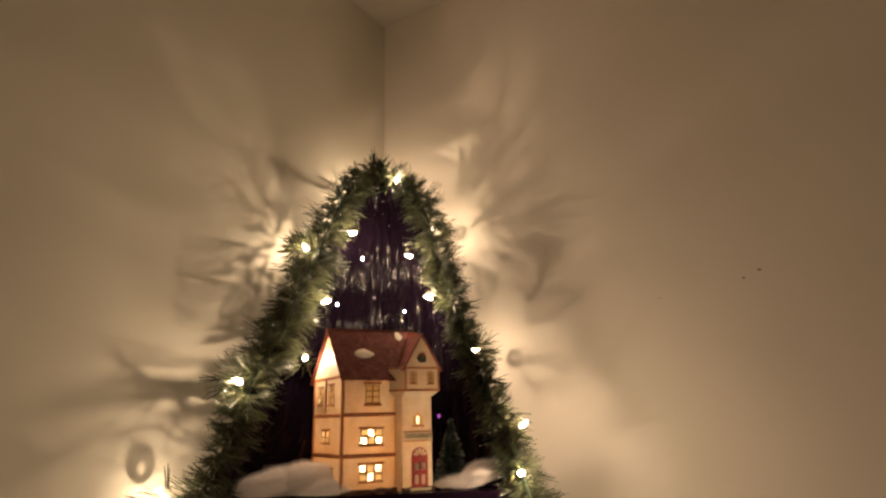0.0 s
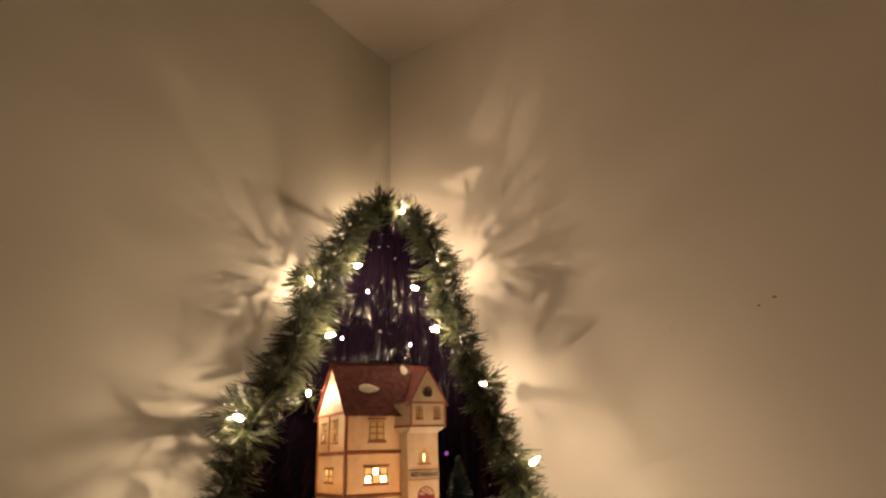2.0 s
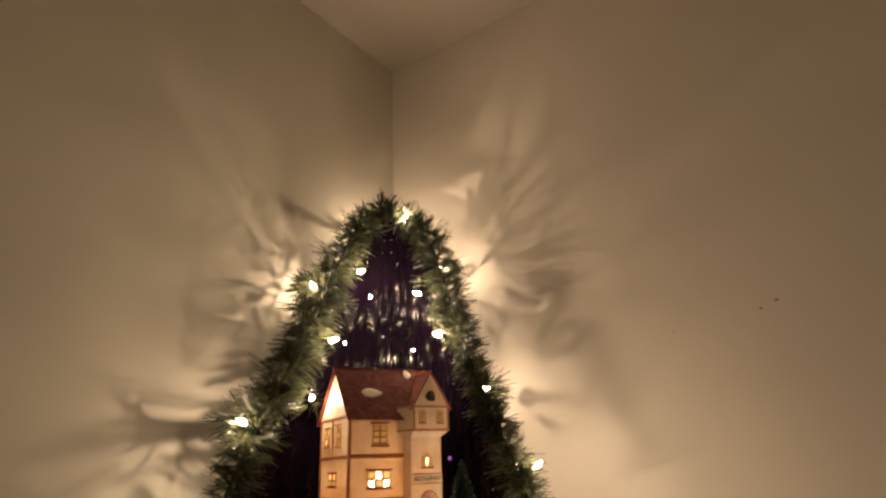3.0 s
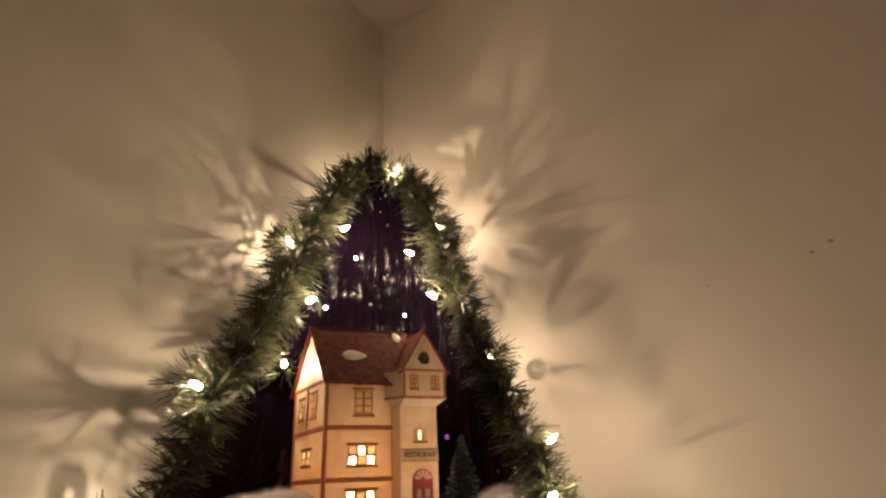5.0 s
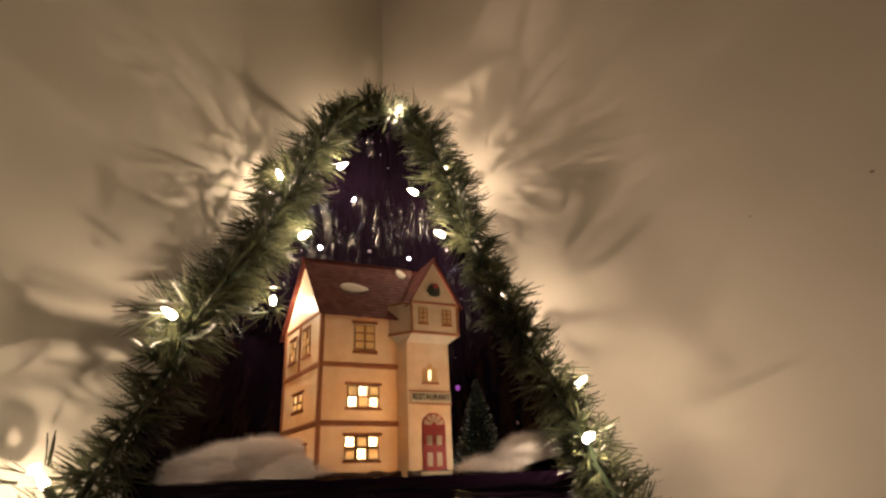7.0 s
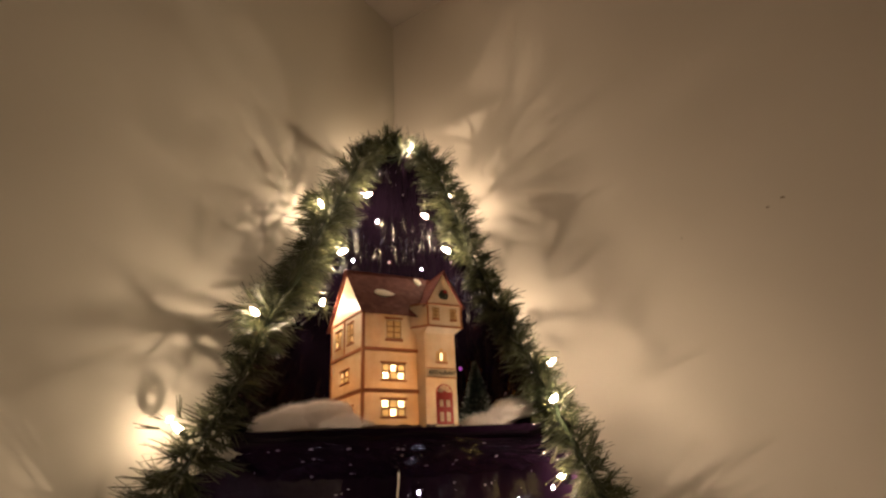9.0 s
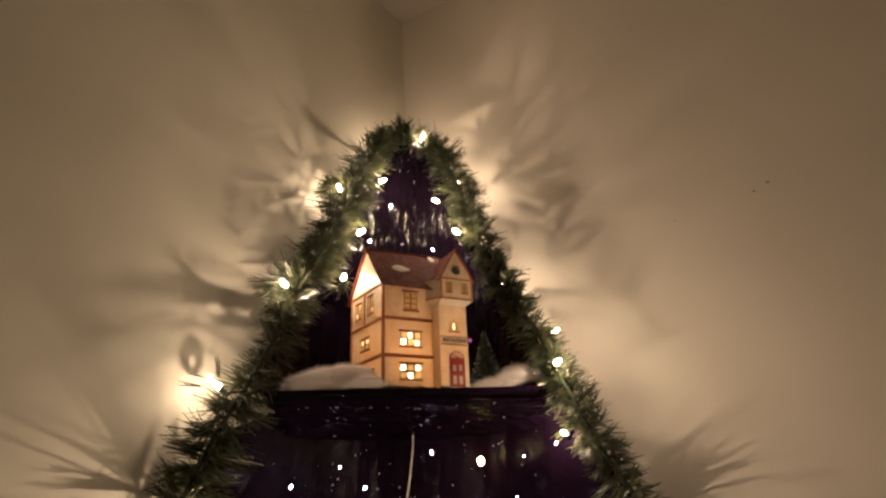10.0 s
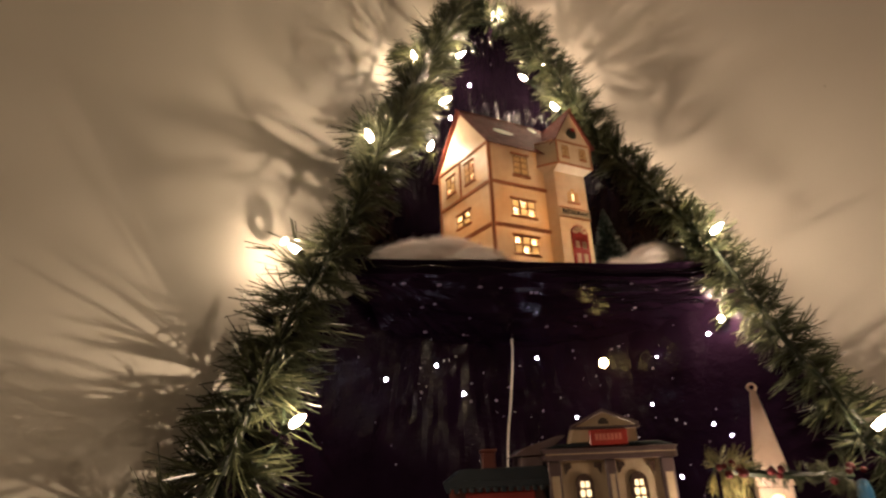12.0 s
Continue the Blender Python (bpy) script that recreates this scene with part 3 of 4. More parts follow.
AMBERWOOD = ceramic("amber_brown_frame_glaze", (0.22, 0.108, 0.038), (0.31, 0.160, 0.060), 0.010, (0.8, 0.4, 0.12), 0.5)


def sash(place, boxes, into, rim=0.9):
    """The painted frame of a window: a thin plate with a hole for each pane."""
    w0, w1, h0, h1 = min(b[0] for b in boxes) - rim, max(b[1] for b in boxes) + rim, min(b[2] for b in boxes) - rim, max(b[3] for b in boxes) + rim
    bm = bmesh.new()
    wall_sheet(bm, lambda w, h: place(w, h) - into * 0.0009, w0, w1, h0, h1, boxes, deep=0.0012, into=into)
    part("window_frame", bm, AMBERWOOD, house, "brown painted window frame")


BACK, ACROSS = Vector((0, 1, 0)), Vector((1, 0, 0))
for group in (win1 + win1_paint, win2 + win2_paint, win3_paint):
    sash(FRONT, group, BACK)
side_all = side_open + side_paint
for low, high, bottom, top in ((25, 43, 106, 130), (61, 78, 107, 128), (37, 61, 59, 73), (23, 44, 13, 27)):
    sash(SIDE, [b for b in side_all if low <= b[0] and b[1] <= high and bottom <= b[2] and b[3] <= top], ACROSS)


def timber(name, x0, x1, y0, y1, z0, z1, material=BROWN, bevel=0.6, side=False):
    """A raised glaze bar, slightly uneven; side: on the splayed end wall."""
    ob = part(name, bar(*[v * MM for v in (x0, x1, y0, y1, z0, z1)], bevel=bevel * MM, wobble=0.3 * MM), material, house)
    if side:
        ob.matrix_basis = pose(0, 0, 0, 0, 0, math.degrees(math.atan(SPLAY)))
    return ob


# lintels and sills
for a, b, c, d in ((21, 55, 33.0, 35.2), (21, 54, 11.4, 13.4), (22, 55, 75.2, 77.4), (22, 54.5, 53.8, 56.0), (27.5, 51, 130.0, 132.2), (28, 51, 102.5, 105.5)):
    timber("lintel" if c in (33.0, 75.2, 130.0) else "sill", a, b, -2.2, 0.3, c, d)
for a, b, c, d in ((24, 44, 130.5, 132.4), (24, 44, 103.2, 105.4), (60, 80, 128.5, 130.3), (60, 80, 104.2, 106.4), (35, 63, 73.5, 75.7), (35, 63, 56.4, 58.8), (22, 46, 27.5, 29.7), (22, 46, 10.4, 12.4)):
    timber("lintel" if c in (130.5, 128.5, 73.5, 27.5) else "sill", -2.2, 0.3, a, b, c, d, side=True)
# timbers of front and side
for z in (92, 43):
    timber("timber", -1.2, WIDE, -1.7, 0.4, z - 2.3, z + 2.3, bevel=0.9)
    timber("timber", -1.7, 0.4, -1.2, DEEP, z - 2.3, z + 2.3, bevel=0.9, side=True)
timber("timber", -1.9, 2.2, -1.9, 2.0, 0, EAVE - 2, bevel=0.9)
timber("timber", -1.2, 0.4, 50.5, 54.0, 94, EAVE - 1, side=True)
timber("timber", -1.2, 0.4, DEEP - 2.5, DEEP + 0.6, 0, EAVE - 1, side=True)
timber("timber", -1.5, 0.4, 0, DEEP, EAVE - 3.5, EAVE - 0.2, side=True)

# painted snow along the foot of the walls, its shade put into a dark colour
def foot(x0, y0, x1, y1):
    line = [(x0 + (x1 - x0) * k / 14 + random.uniform(-0.6, 0.6), y0 + (y1 - y0) * k / 14 + random.uniform(-0.6, 0.6), 1.5 + random.uniform(-0.8, 1.0)) for k in range(15)]
    part("foot_moulding", tube([mm(*p) for p in line], 2.6 * MM, 8), UMBER, house, "uneven snow foot of the walls, coloured dark as shade", True)


foot(-2, -1.5, 74, -1.5)
foot(74, -12.5, 118, -12.5)
foot(-2, -1.5, -15, 92)

# stair tower with its jettied box and front gable
TF, BF = -11, -17
bm = bmesh.new()
arch_open = [(95.2, 98.4, 79.5, 88.5)]
wall_sheet(bm, lambda w, h: mm(w, TF, h), 75, 116, 0, 113, arch_open)
for loop in ([(69, 0.5, 0), (75, TF, 0), (75, TF, 113), (69, 0.5, 113)], [(116, TF, 0), (116, 10, 0), (116, 10, 113), (116, TF, 113)],
             [(69, 0.5, 113), (75, TF, 113), (77.5, BF, 120), (62, 0.5, 120)], [(75, TF, 113), (116, TF, 113), (125, BF, 120), (77.5, BF, 120)],
             [(116, TF, 113), (116, 10, 113), (125, 10, 120), (125, BF, 120)],
             [(62, 0.5, 120), (77.5, BF, 120), (77.5, BF, 149), (62, 0.5, 149)], [(77.5, BF, 120), (125, BF, 120), (125, BF, 149), (77.5, BF, 149)],
             [(125, BF, 120), (125, 30, 120), (125, 30, 149), (125, BF, 149)], [(77.5, BF, 149), (125, BF, 149), (101, BF, 190)]):
    bm.faces.new([bm.verts.new(mm(*p)) for p in loop])
bmesh.ops.remove_doubles(bm, verts=bm.verts, dist=1e-6)
part("tower", bm, CREAM, house)
for z in (121, 149.5):
    timber("timber", 76.8, 126, BF - 1.2, BF + 0.4, z - 1.3, z + 1.3)
for x in (78.2, 124.4):
    timber("timber", x - 1.2, x + 1.2, BF - 1.2, BF + 0.4, 122, 148)
# slanting timber along the box's flank
for z in (121, 149.5):
    ob = timber("timber", 0, 26, -0.9, 0.5, -1.2, 1.2)
    ob.matrix_basis = Matrix.Translation(mm(61.6, 0.8, z)) @ pose(0, 0, 0, 0, 0, math.degrees(math.atan2(BF - 0.8, 16)))
BOX = lambda w, h: mm(w, BF, h)
for x0, x1, x2, x3 in ((85.2, 88.6, 89.6, 93.0), (109.2, 112.5, 113.5, 116.8)):
    box_panes = [(a, b, c, d) for a, b in ((x0, x1), (x2, x3)) for c, d in ((131.2, 134.8), (135.6, 139.2), (140.0, 143.6))]
    panes(BOX, box_panes, BACK)
    sash(BOX, box_panes, BACK, 0.7)
timber("sill", 84, 94.5, BF - 2, BF + 0.3, 128.4, 130.4)
timber("sill", 108, 118, BF - 2, BF + 0.3, 128.2, 130.2)
timber("sill", 88.4, 105.2, TF - 2, TF + 0.3, 75.6, 77.6)


def arched(x0, x1, z0, spring, y, thick, segs=10):
    """A slab with a round head."""
    bm = bmesh.new()
    c, r = (x0 + x1) / 2, (x1 - x0) / 2
    ring = [(x0, z0), (x1, z0)] + [(c + r * math.cos(math.pi * k / segs), spring + r * math.sin(math.pi * k / segs)) for k in range(segs + 1)]
    front, back = [bm.verts.new(mm(x, y - thick, z)) for x, z in ring], [bm.verts.new(mm(x, y + 0.4, z)) for x, z in ring]
    bm.faces.new(front)
    for k in range(len(ring)):
        bm.faces.new((front[k], front[(k + 1) % len(ring)], back[(k + 1) % len(ring)], back[k]))
    return bm


# arched window: two painted leaves beside the open candle-shaped pane
part("window_surround", arched(89.6, 94.6, 78, 88, TF, 0.5), PANE, house)
part("window_surround", arched(99.0, 104.0, 78, 88, TF, 0.5), PANE, house)
part("window_head", arched(94.4, 99.2, 89.2, 92, TF, 0.6), PANE, house)

# red door with four lights and a fan above
door = part("door", arched(87.7, 109.4, 1, 40.2, TF, 1.2), DOOR, house, "red glazed door")
for a, b, c, d in ((91.5, 96.6, 24, 32), (100.4, 105.5, 24, 32), (91.5, 96.6, 7, 18), (100.4, 105.5, 7, 18)):
    part("door_light", bar(*[v * MM for v in (a, b, TF - 1.7, TF - 0.6, c, d)], bevel=0.4 * MM), ROSE, door)
for k in range(5):
    a0, a1 = math.pi * (k + 0.12) / 5, math.pi * (k + 0.88) / 5
    bm = bmesh.new()
    ring = [(98.55 + r * math.cos(a), 40.6 + r * math.sin(a)) for r, a in ((2.6, a0), (9.4, a0), (9.4, (a0 + a1) / 2), (9.4, a1), (2.6, a1))]
    front, back = [bm.verts.new(mm(x, TF - 1.7, z)) for x, z in ring], [bm.verts.new(mm(x, TF - 1.0, z)) for x, z in ring]
    bm.faces.new(front)
    for i in range(5):
        bm.faces.new((front[i], front[(i + 1) % 5], back[(i + 1) % 5], back[i]))
    part("fan_light", bm, ROSE, door)
doorstep = timber("doorstep", 84, 113, TF - 5, TF, 0, 3, CREAM, 0.8)

# the lettered board over the door
board = timber("sign_board", 77.5, 116.2, TF - 1.6, TF + 0.2, 59.6, 68.8, SIGN, 0.5)
for z in (58.7, 69.6):
    timber("sign_edge", 76.6, 116.8, TF - 1.9, TF + 0.2, z - 0.55, z + 0.55, bevel=0.3)
curve = bpy.data.curves.new("lettering", "FONT")
curve.body, curve.size, curve.extrude, curve.offset, curve.align_x, curve.align_y = "RESTAURANT", 0.0072, 0.0002, 0.00010, "CENTER", "CENTER"
temp = bpy.data.objects.new("lettering", curve)
scene.collection.objects.link(temp)
letters = bpy.data.meshes.new_from_object(temp.evaluated_get(bpy.context.evaluated_depsgraph_get()))
bpy.data.objects.remove(temp)
wide = max(v.co.x for v in letters.vertices) - min(v.co.x for v in letters.vertices)
sign = part("lettering", letters, INK, board, "dark capital lettering")
sign.data.materials.clear()
sign.data.materials.append(INK)
sign.matrix_basis = Matrix.Translation(mm(97, TF - 1.85, 64.2)) @ pose(0, 0, 0, 90, 0, 0) @ Matrix.Diagonal((0.036 / wide, 1, 1, 1))

# wreath on the gable
bm = bmesh.new()
for k in range(26):
    a = 2 * math.pi * k / 26
    r = 5.0 if k % 3 else 2.4
    made = bmesh.ops.create_icosphere(bm, subdivisions=1, radius=random.uniform(1.5, 2.3) * MM)["verts"]
    bmesh.ops.translate(bm, verts=made, vec=mm(101 + r * math.cos(a) + random.uniform(-0.6, 0.6), BF - 0.9, 162.5 + r * math.sin(a) + random.uniform(-0.6, 0.6)))
wreath = part("wreath", bm, WREATHGREEN, house, "small dark green wreath")
bm = bmesh.new()
bmesh.ops.create_icosphere(bm, subdivisions=2, radius=2.2 * MM)
bow = part("bow", bm, RED, wreath, "red bow")
bow.matrix_basis = Matrix.Translation(mm(102, BF - 3.0, 166.0)) @ Matrix.Diagonal((1.4, 0.5, 1, 1))


def courses(low_a, low_b, high_a, high_b, count, name, lift=0.5):
    """A roof slope of overlapping courses, each a thin wedge with an uneven lower edge of single shingles."""
    bm = bmesh.new()
    la, lb, ha, hb = (Vector(v) * MM for v in (low_a, low_b, high_a, high_b))
    up = (lb - la).cross(ha - la).normalized()
    if up.z < 0:
        up = -up
    for i in range(count):
        t0, t1 = i / count, min(1.0, (i + 1.25) / count)
        a0, b0, a1, b1 = la.lerp(ha, t0), lb.lerp(hb, t0), la.lerp(ha, t1), lb.lerp(hb, t1)
        n = max(3, int((b0 - a0).length / (5.2 * MM)))
        shift = 0.5 * (i % 2)
        cuts = [0.0] + [min(1.0, max(0.0, (k + shift + random.uniform(-0.1, 0.1)) / n)) for k in range(1, n)] + [1.0]
        for c0, c1 in zip(cuts, cuts[1:]):
            if c1 - c0 < 0.01:
                continue
            drop = (la - ha).normalized() * random.uniform(0, 1.1) * MM
            k = lift * MM * random.uniform(0.8, 1.2)
            p = [a0.lerp(b0, c0) + drop + up * k, a0.lerp(b0, c1) + drop + up * k, a1.lerp(b1, c1) + up * 0.1 * MM, a1.lerp(b1, c0) + up * 0.1 * MM,
                 a0.lerp(b0, c0) + drop - up * 0.4 * MM, a0.lerp(b0, c1) + drop - up * 0.4 * MM]
            v = [bm.verts.new(q) for q in p]
            bm.faces.new((v[0], v[1], v[2], v[3]))
            bm.faces.new((v[4], v[5], v[1], v[0]))
            bm.faces.new((v[4], v[0], v[3]))
            bm.faces.new((v[1], v[5], v[2]))
    # the deck under the shingles
    v = [bm.verts.new(q - up * 0.5 * MM) for q in (la, lb, hb, ha)]
    bm.faces.new(v)
    return tagged(part(name, bm, ROOF, house), kind="stuff")


courses((-4, -7, 134.5), (84, -7, 134.5), (-11, RIDGE_Y, RIDGE_Z), (104, RIDGE_Y, RIDGE_Z), 17, "roof_slope")
courses((122, DEEP + 7, 134.5), (-19, DEEP + 7, 134.5), (122, RIDGE_Y, RIDGE_Z), (-11, RIDGE_Y, RIDGE_Z), 17, "roof_slope")
courses((73.5, 12, 146), (73.5, BF - 4, 146), (101, RIDGE_Y + 4, 193.5), (101, BF - 4, 193.5), 11, "gable_slope")
courses((128.5, BF - 4, 146), (128.5, 40, 146), (101, BF - 4, 193.5), (101, RIDGE_Y + 4, 193.5), 11, "gable_slope")
part("ridge_cap", tube([mm(-12, RIDGE_Y, RIDGE_Z - 0.5), mm(40, RIDGE_Y, RIDGE_Z), mm(100, RIDGE_Y, RIDGE_Z)], 1.5 * MM, 6), ROOF, house)
part("ridge_cap", tube([mm(101, BF - 5, 193.5), mm(101, 10, 193.7), mm(101, RIDGE_Y, 194)], 1.3 * MM, 6), ROOF, house)
# verge boards on the gable ends
for pts in ([(-3, -6, 135), (-10, RIDGE_Y, RIDGE_Z - 1)], [(-18, DEEP + 6, 135), (-10, RIDGE_Y, RIDGE_Z - 1)]):
    part("verge_board", tube([mm(*p) for p in pts], 0.8 * MM, 5), ROOF, house)
for pts in ([(74, BF - 3, 146), (101, BF - 3, 193)], [(128, BF - 3, 146), (101, BF - 3, 193)]):
    part("verge_board", tube([mm(*p) for p in pts], 0.8 * MM, 5), ROOF, house)


def snow_patch(cx, cy, cz, rx, ry, tilt, thick=1.3):
    """A low cushion of painted snow lying on a slope."""
    bm = bmesh.new()
    bmesh.ops.create_uvsphere(bm, u_segments=20, v_segments=8, radius=1.0)
    for v in bm.verts:
        a = math.atan2(v.co.y, v.co.x)
        k = 1 + 0.07 * math.sin(3 * a + 1.7)
        v.co = Vector((v.co.x * rx * k, v.co.y * ry * k * abs(math.sin(a)) ** 0.45, v.co.z * thick)) * MM
    ob = part("snow_patch", bm, SNOWPAINT, house, "cream painted snow patch", True)
    ob.matrix_basis = Matrix.Translation(mm(cx, cy, cz)) @ pose(0, 0, 0, tilt, 0, 0)


SLOPE = math.degrees(math.atan2(RIDGE_Z - 134.5, RIDGE_Y + 7))
for along, up, rx, ry in ((33, 0.49, 14.0, 8.0), (89, 0.88, 5.5, 8.5)):
    y, z = -7 + up * (RIDGE_Y + 7), 134.5 + up * (RIDGE_Z - 134.5)
    snow_patch(along, y - 0.5, z + 0.6, rx, ry, SLOPE, 0.55)

# the lamp inside the house
inside = bpy.data.lights.new("house_lamp", "POINT")
inside.energy, inside.color, inside.shadow_soft_size = HOUSE_WATTS, (1.0, 0.79, 0.54), 0.006
lamp = new("house_lamp", inside)
lamp.parent = house
lamp.location = mm(50, 55, 52)


# ---- cotton snow and the bottle-brush tree on the shelf ----
def cotton(cx, cy, z, rx, ry, high, turn, seed, label, tilt=0.0, dome=0.35):
    """A pulled tuft of cotton wool: an uneven low mound with loose fibres, lifted at one end by tilt degrees."""
    root = thing("cotton_snow", (cx, cy, z), label, "cotton snow", "cotton snow on the shelf", turn)
    root.matrix_basis = pose(cx, cy, z, 0, -tilt, turn)
    bm = bmesh.new()
    bmesh.ops.create_uvsphere(bm, u_segments=90, v_segments=44, radius=1.0)
    for v in bm.verts:
        n = v.co.copy()
        lump = 0.20 * noise.noise(n * 1.2 + Vector((seed, 0, 0))) + 0.05 * noise.noise(n * 3.7 + Vector((0, seed, 0))) + 0.03 * noise.noise(n * 9 + Vector((0, seed, 3)))
        top = max(n.z, -0.12)
        level = max(0.0, (top + 0.12) / 1.12)
        rise = (1 - dome) * level**2 + dome * level**0.85
        v.co = Vector((n.x * rx * (1 + lump), n.y * ry * (1 + lump), max(0.0, 0.002 + high * rise * (1 + 1.1 * lump))))
    for v in bm.verts:
        v.co += v.normal * 0.0008 * noise.noise(v.co * 210 + Vector((seed, seed, 0)))
        v.co.z = max(0.0, v.co.z)
    me = mesh_of(bm, "mound")
    roots = np.array([tuple(v.co) for v in me.vertices])
    normals = np.array([tuple(v.normal) for v in me.vertices])
    part("mound", me, COTTON, root, smooth=True)
    count = 30000
    pick = np.random.randint(0, len(roots), count)
    ways = unit(normals[pick] + np.random.normal(0, 1.0, (count, 3)))
    ways[:, 2] = np.abs(ways[:, 2]) * 0.7
    me = blades(roots[pick] - normals[pick] * 0.001, unit(ways), np.random.normal(0, 0.4, (count, 3)) * [1, 1, 0.2], np.random.triangular(0.0015, 0.003, 0.0110, count), np.full(count, 0.00008), "fibres")
    tagged(part("fibres", me, FIBRE, root), kind="stuff")
    return root


cotton(-0.203, 0.768, SHELF_Z, 0.052, 0.027, 0.027, 14, 1.0, "tuft of white cotton wool snow on the dark shelf", 0.0, 0.95)
cotton(-0.166, 0.778, SHELF_Z, 0.046, 0.028, 0.034, 20, 9.3, "heap of white cotton wool snow against the house wall", 0.0, 0.8)
cotton(-0.142, 0.752, SHELF_Z, 0.026, 0.012, 0.013, 14, 4.0, "thin wisp of white cotton wool snow before the house")
cotton(0.050, 0.800, SHELF_Z + 0.005, 0.038, 0.017, 0.024, 10, 2.3, "tuft of white cotton wool snow beside the little tree", 14)
cotton(0.018, 0.798, SHELF_Z, 0.026, 0.014, 0.011, 8, 6.1, "thin wisp of white cotton wool snow before the tree")


def brush_tree(x, y, z, high, wide, label):
    root = thing("bottle_brush_tree", (x, y, z), label, "miniature tree")
    part("trunk", tube([(0, 0, 0.002), (0, 0, high * 0.98)], 0.0014, 6), WIRE, root)
    part("stand", lathe([(0, 0.0065), (wide * 0.55, 0.005), (wide * 0.62, 0.002), (wide * 0.62, 0), (0, 0)], 14), COTTON, root, "snowy round stand")
    count = 2600
    h = 0.10 + 0.9 * np.random.uniform(0, 1, count) ** 1.35
    a = np.random.uniform(0, 2 * math.pi, count)
    spread = wide * (1.03 - h) * np.random.uniform(0.75, 1.12, count) + 0.0012
    ways = unit(np.stack([np.cos(a), np.sin(a), np.random.normal(0.12, 0.18, count)], 1))
    roots = np.stack([0 * h, 0 * h, h * high * 0.97], 1)
    tagged(part("bristles", blades(roots, ways, np.random.normal(0, 0.06, (count, 3)), spread, np.full(count, 0.0007), "bristles"), BRUSH, root), kind="stuff")
    pick = np.random.choice(count, 420, False)
    tips = roots[pick] + ways[pick] * spread[pick, None] * 0.86
    tagged(part("frost", blades(tips, ways[pick], np.zeros((420, 3)), spread[pick] * 0.16 + 0.0006, np.full(420, 0.0009), "frost"), FROST, root), kind="stuff")
    return root


brush_tree(0.010, 0.818, SHELF_Z, 0.088, 0.0255, "dark green bottle-brush tree with frosted tips in cotton snow")

# ---- string lights: one cable, a bulb in a green socket at each place ----
BULB_MESH = mesh_of(lathe([(0, 0.0125), (0.0009, 0.0112), (0.0022, 0.0078), (0.0034, 0.0035), (0.0038, -0.0005), (0.0034, -0.0045), (0.0028, -0.0062), (0, -0.0062)], 12), "bulb")
BULB_MESH.shade_smooth()
SOCKET_MESH = mesh_of(lathe([(0, -0.0062), (0.0038, -0.0062), (0.0038, -0.0150), (0.0026, -0.0185), (0.0014, -0.0200), (0, -0.0200)], 8), "socket")


# holed disc added before wall-facing bulbs, to throw their ring pattern on the wall
bm = lathe([(0.0014, 0.0190), (0.0047, 0.0190), (0.0050, 0.0186), (0.0053, 0.0190), (0.0050, 0.0194), (0.0047, 0.0191), (0.0014, 0.0191), (0.0014, 0.0190)], 20)
for side in (-1, 1):
    tube([(side * 0.0038, 0, -0.001), (side * 0.0062, 0, 0.010), (side * 0.0050, 0, 0.0190)], 0.0002, 4, bm)
SHADOW_RING_MESH = mesh_of(bm, "shadow_ring")
SHADOW_RING = Nodes("half_clear_shadow_ring").set(Roughness=0.15, Alpha=0.68).mat


def string_lights(places, label, line_of):
    root = thing("string_lights", places[-1][:3], label, "string lights", "strings of lights")
    base = Vector(places[-1][:3])
    feet = []
    for x, y, z, dx, dy, dz, share, _ in places:
        way = Vector((dx, dy, dz)).normalized()
        bulb = part("bulb", BULB_MESH, BULB, root, "lit warm white bulb")
        bulb.matrix_basis = Matrix.Translation(Vector((x, y, z)) - base) @ Matrix.Scale(random.uniform(0.82, 0.95), 4) @ way.to_track_quat("Z", "Y").to_matrix().to_4x4()
        part("socket", SOCKET_MESH, WIRE, bulb)
        spark = bpy.data.lights.new("bulb_filament", "POINT")
        spark.energy, spark.color, spark.shadow_soft_size = BULB_WATTS * share, WARM, 0.0008
        glow = new("bulb_filament", spark)
        glow.parent = bulb
        glow.location = (0, 0, 0.003)
        if abs(dx) < 0.06:
            rim = part("shadow_ring", SHADOW_RING_MESH, SHADOW_RING, bulb, "small added ring that shadows the wall")
            rim.scale = (0.6, 0.6, 1.0) if x > -0.2 else (1.0, 1.0, 1.0)
        feet.append(Vector((x, y, z)) - way * 0.019)
    line = []
    for a, b in zip(feet, feet[1:]):
        mid = Vector(at_height(line_of, (a.z + b.z) / 2)) + Vector((random.uniform(-0.006, 0.006), random.uniform(0.004, 0.012), 0))
        line += [a, mid]
    line.append(feet[-1])
    safe = clear_of_walls(spline([tuple(p) for p in line], 0.012), 0.002)
    part("cable", tube(safe - np.array(base), 0.0011, 5), WIRE, root)
    return root


string_lights(LEFT_BULBS, "string of warm white bulbs wound through the garland", LEFT_LINE)
string_lights(RIGHT_BULBS, "string of warm white bulbs wound through the thinner garland", RIGHT_LINE)

# ---- fairy lights: small cool white diodes on fine wire before the film ----
PIN_MESH = mesh_of(lathe([(0, 0.0021), (0.0008, 0.0019), (0.0015, 0.0012), (0.0018, 0.0), (0.0015, -0.0012), (0.0008, -0.0019), (0, -0.0021)], 16), "diode")
PIN_MESH.shade_smooth()


BLACKWIRE = paint("black_fine_wire", (0.002, 0.002, 0.002), (0.004, 0.003, 0.004), 90, 0.9, spec=0.0).mat


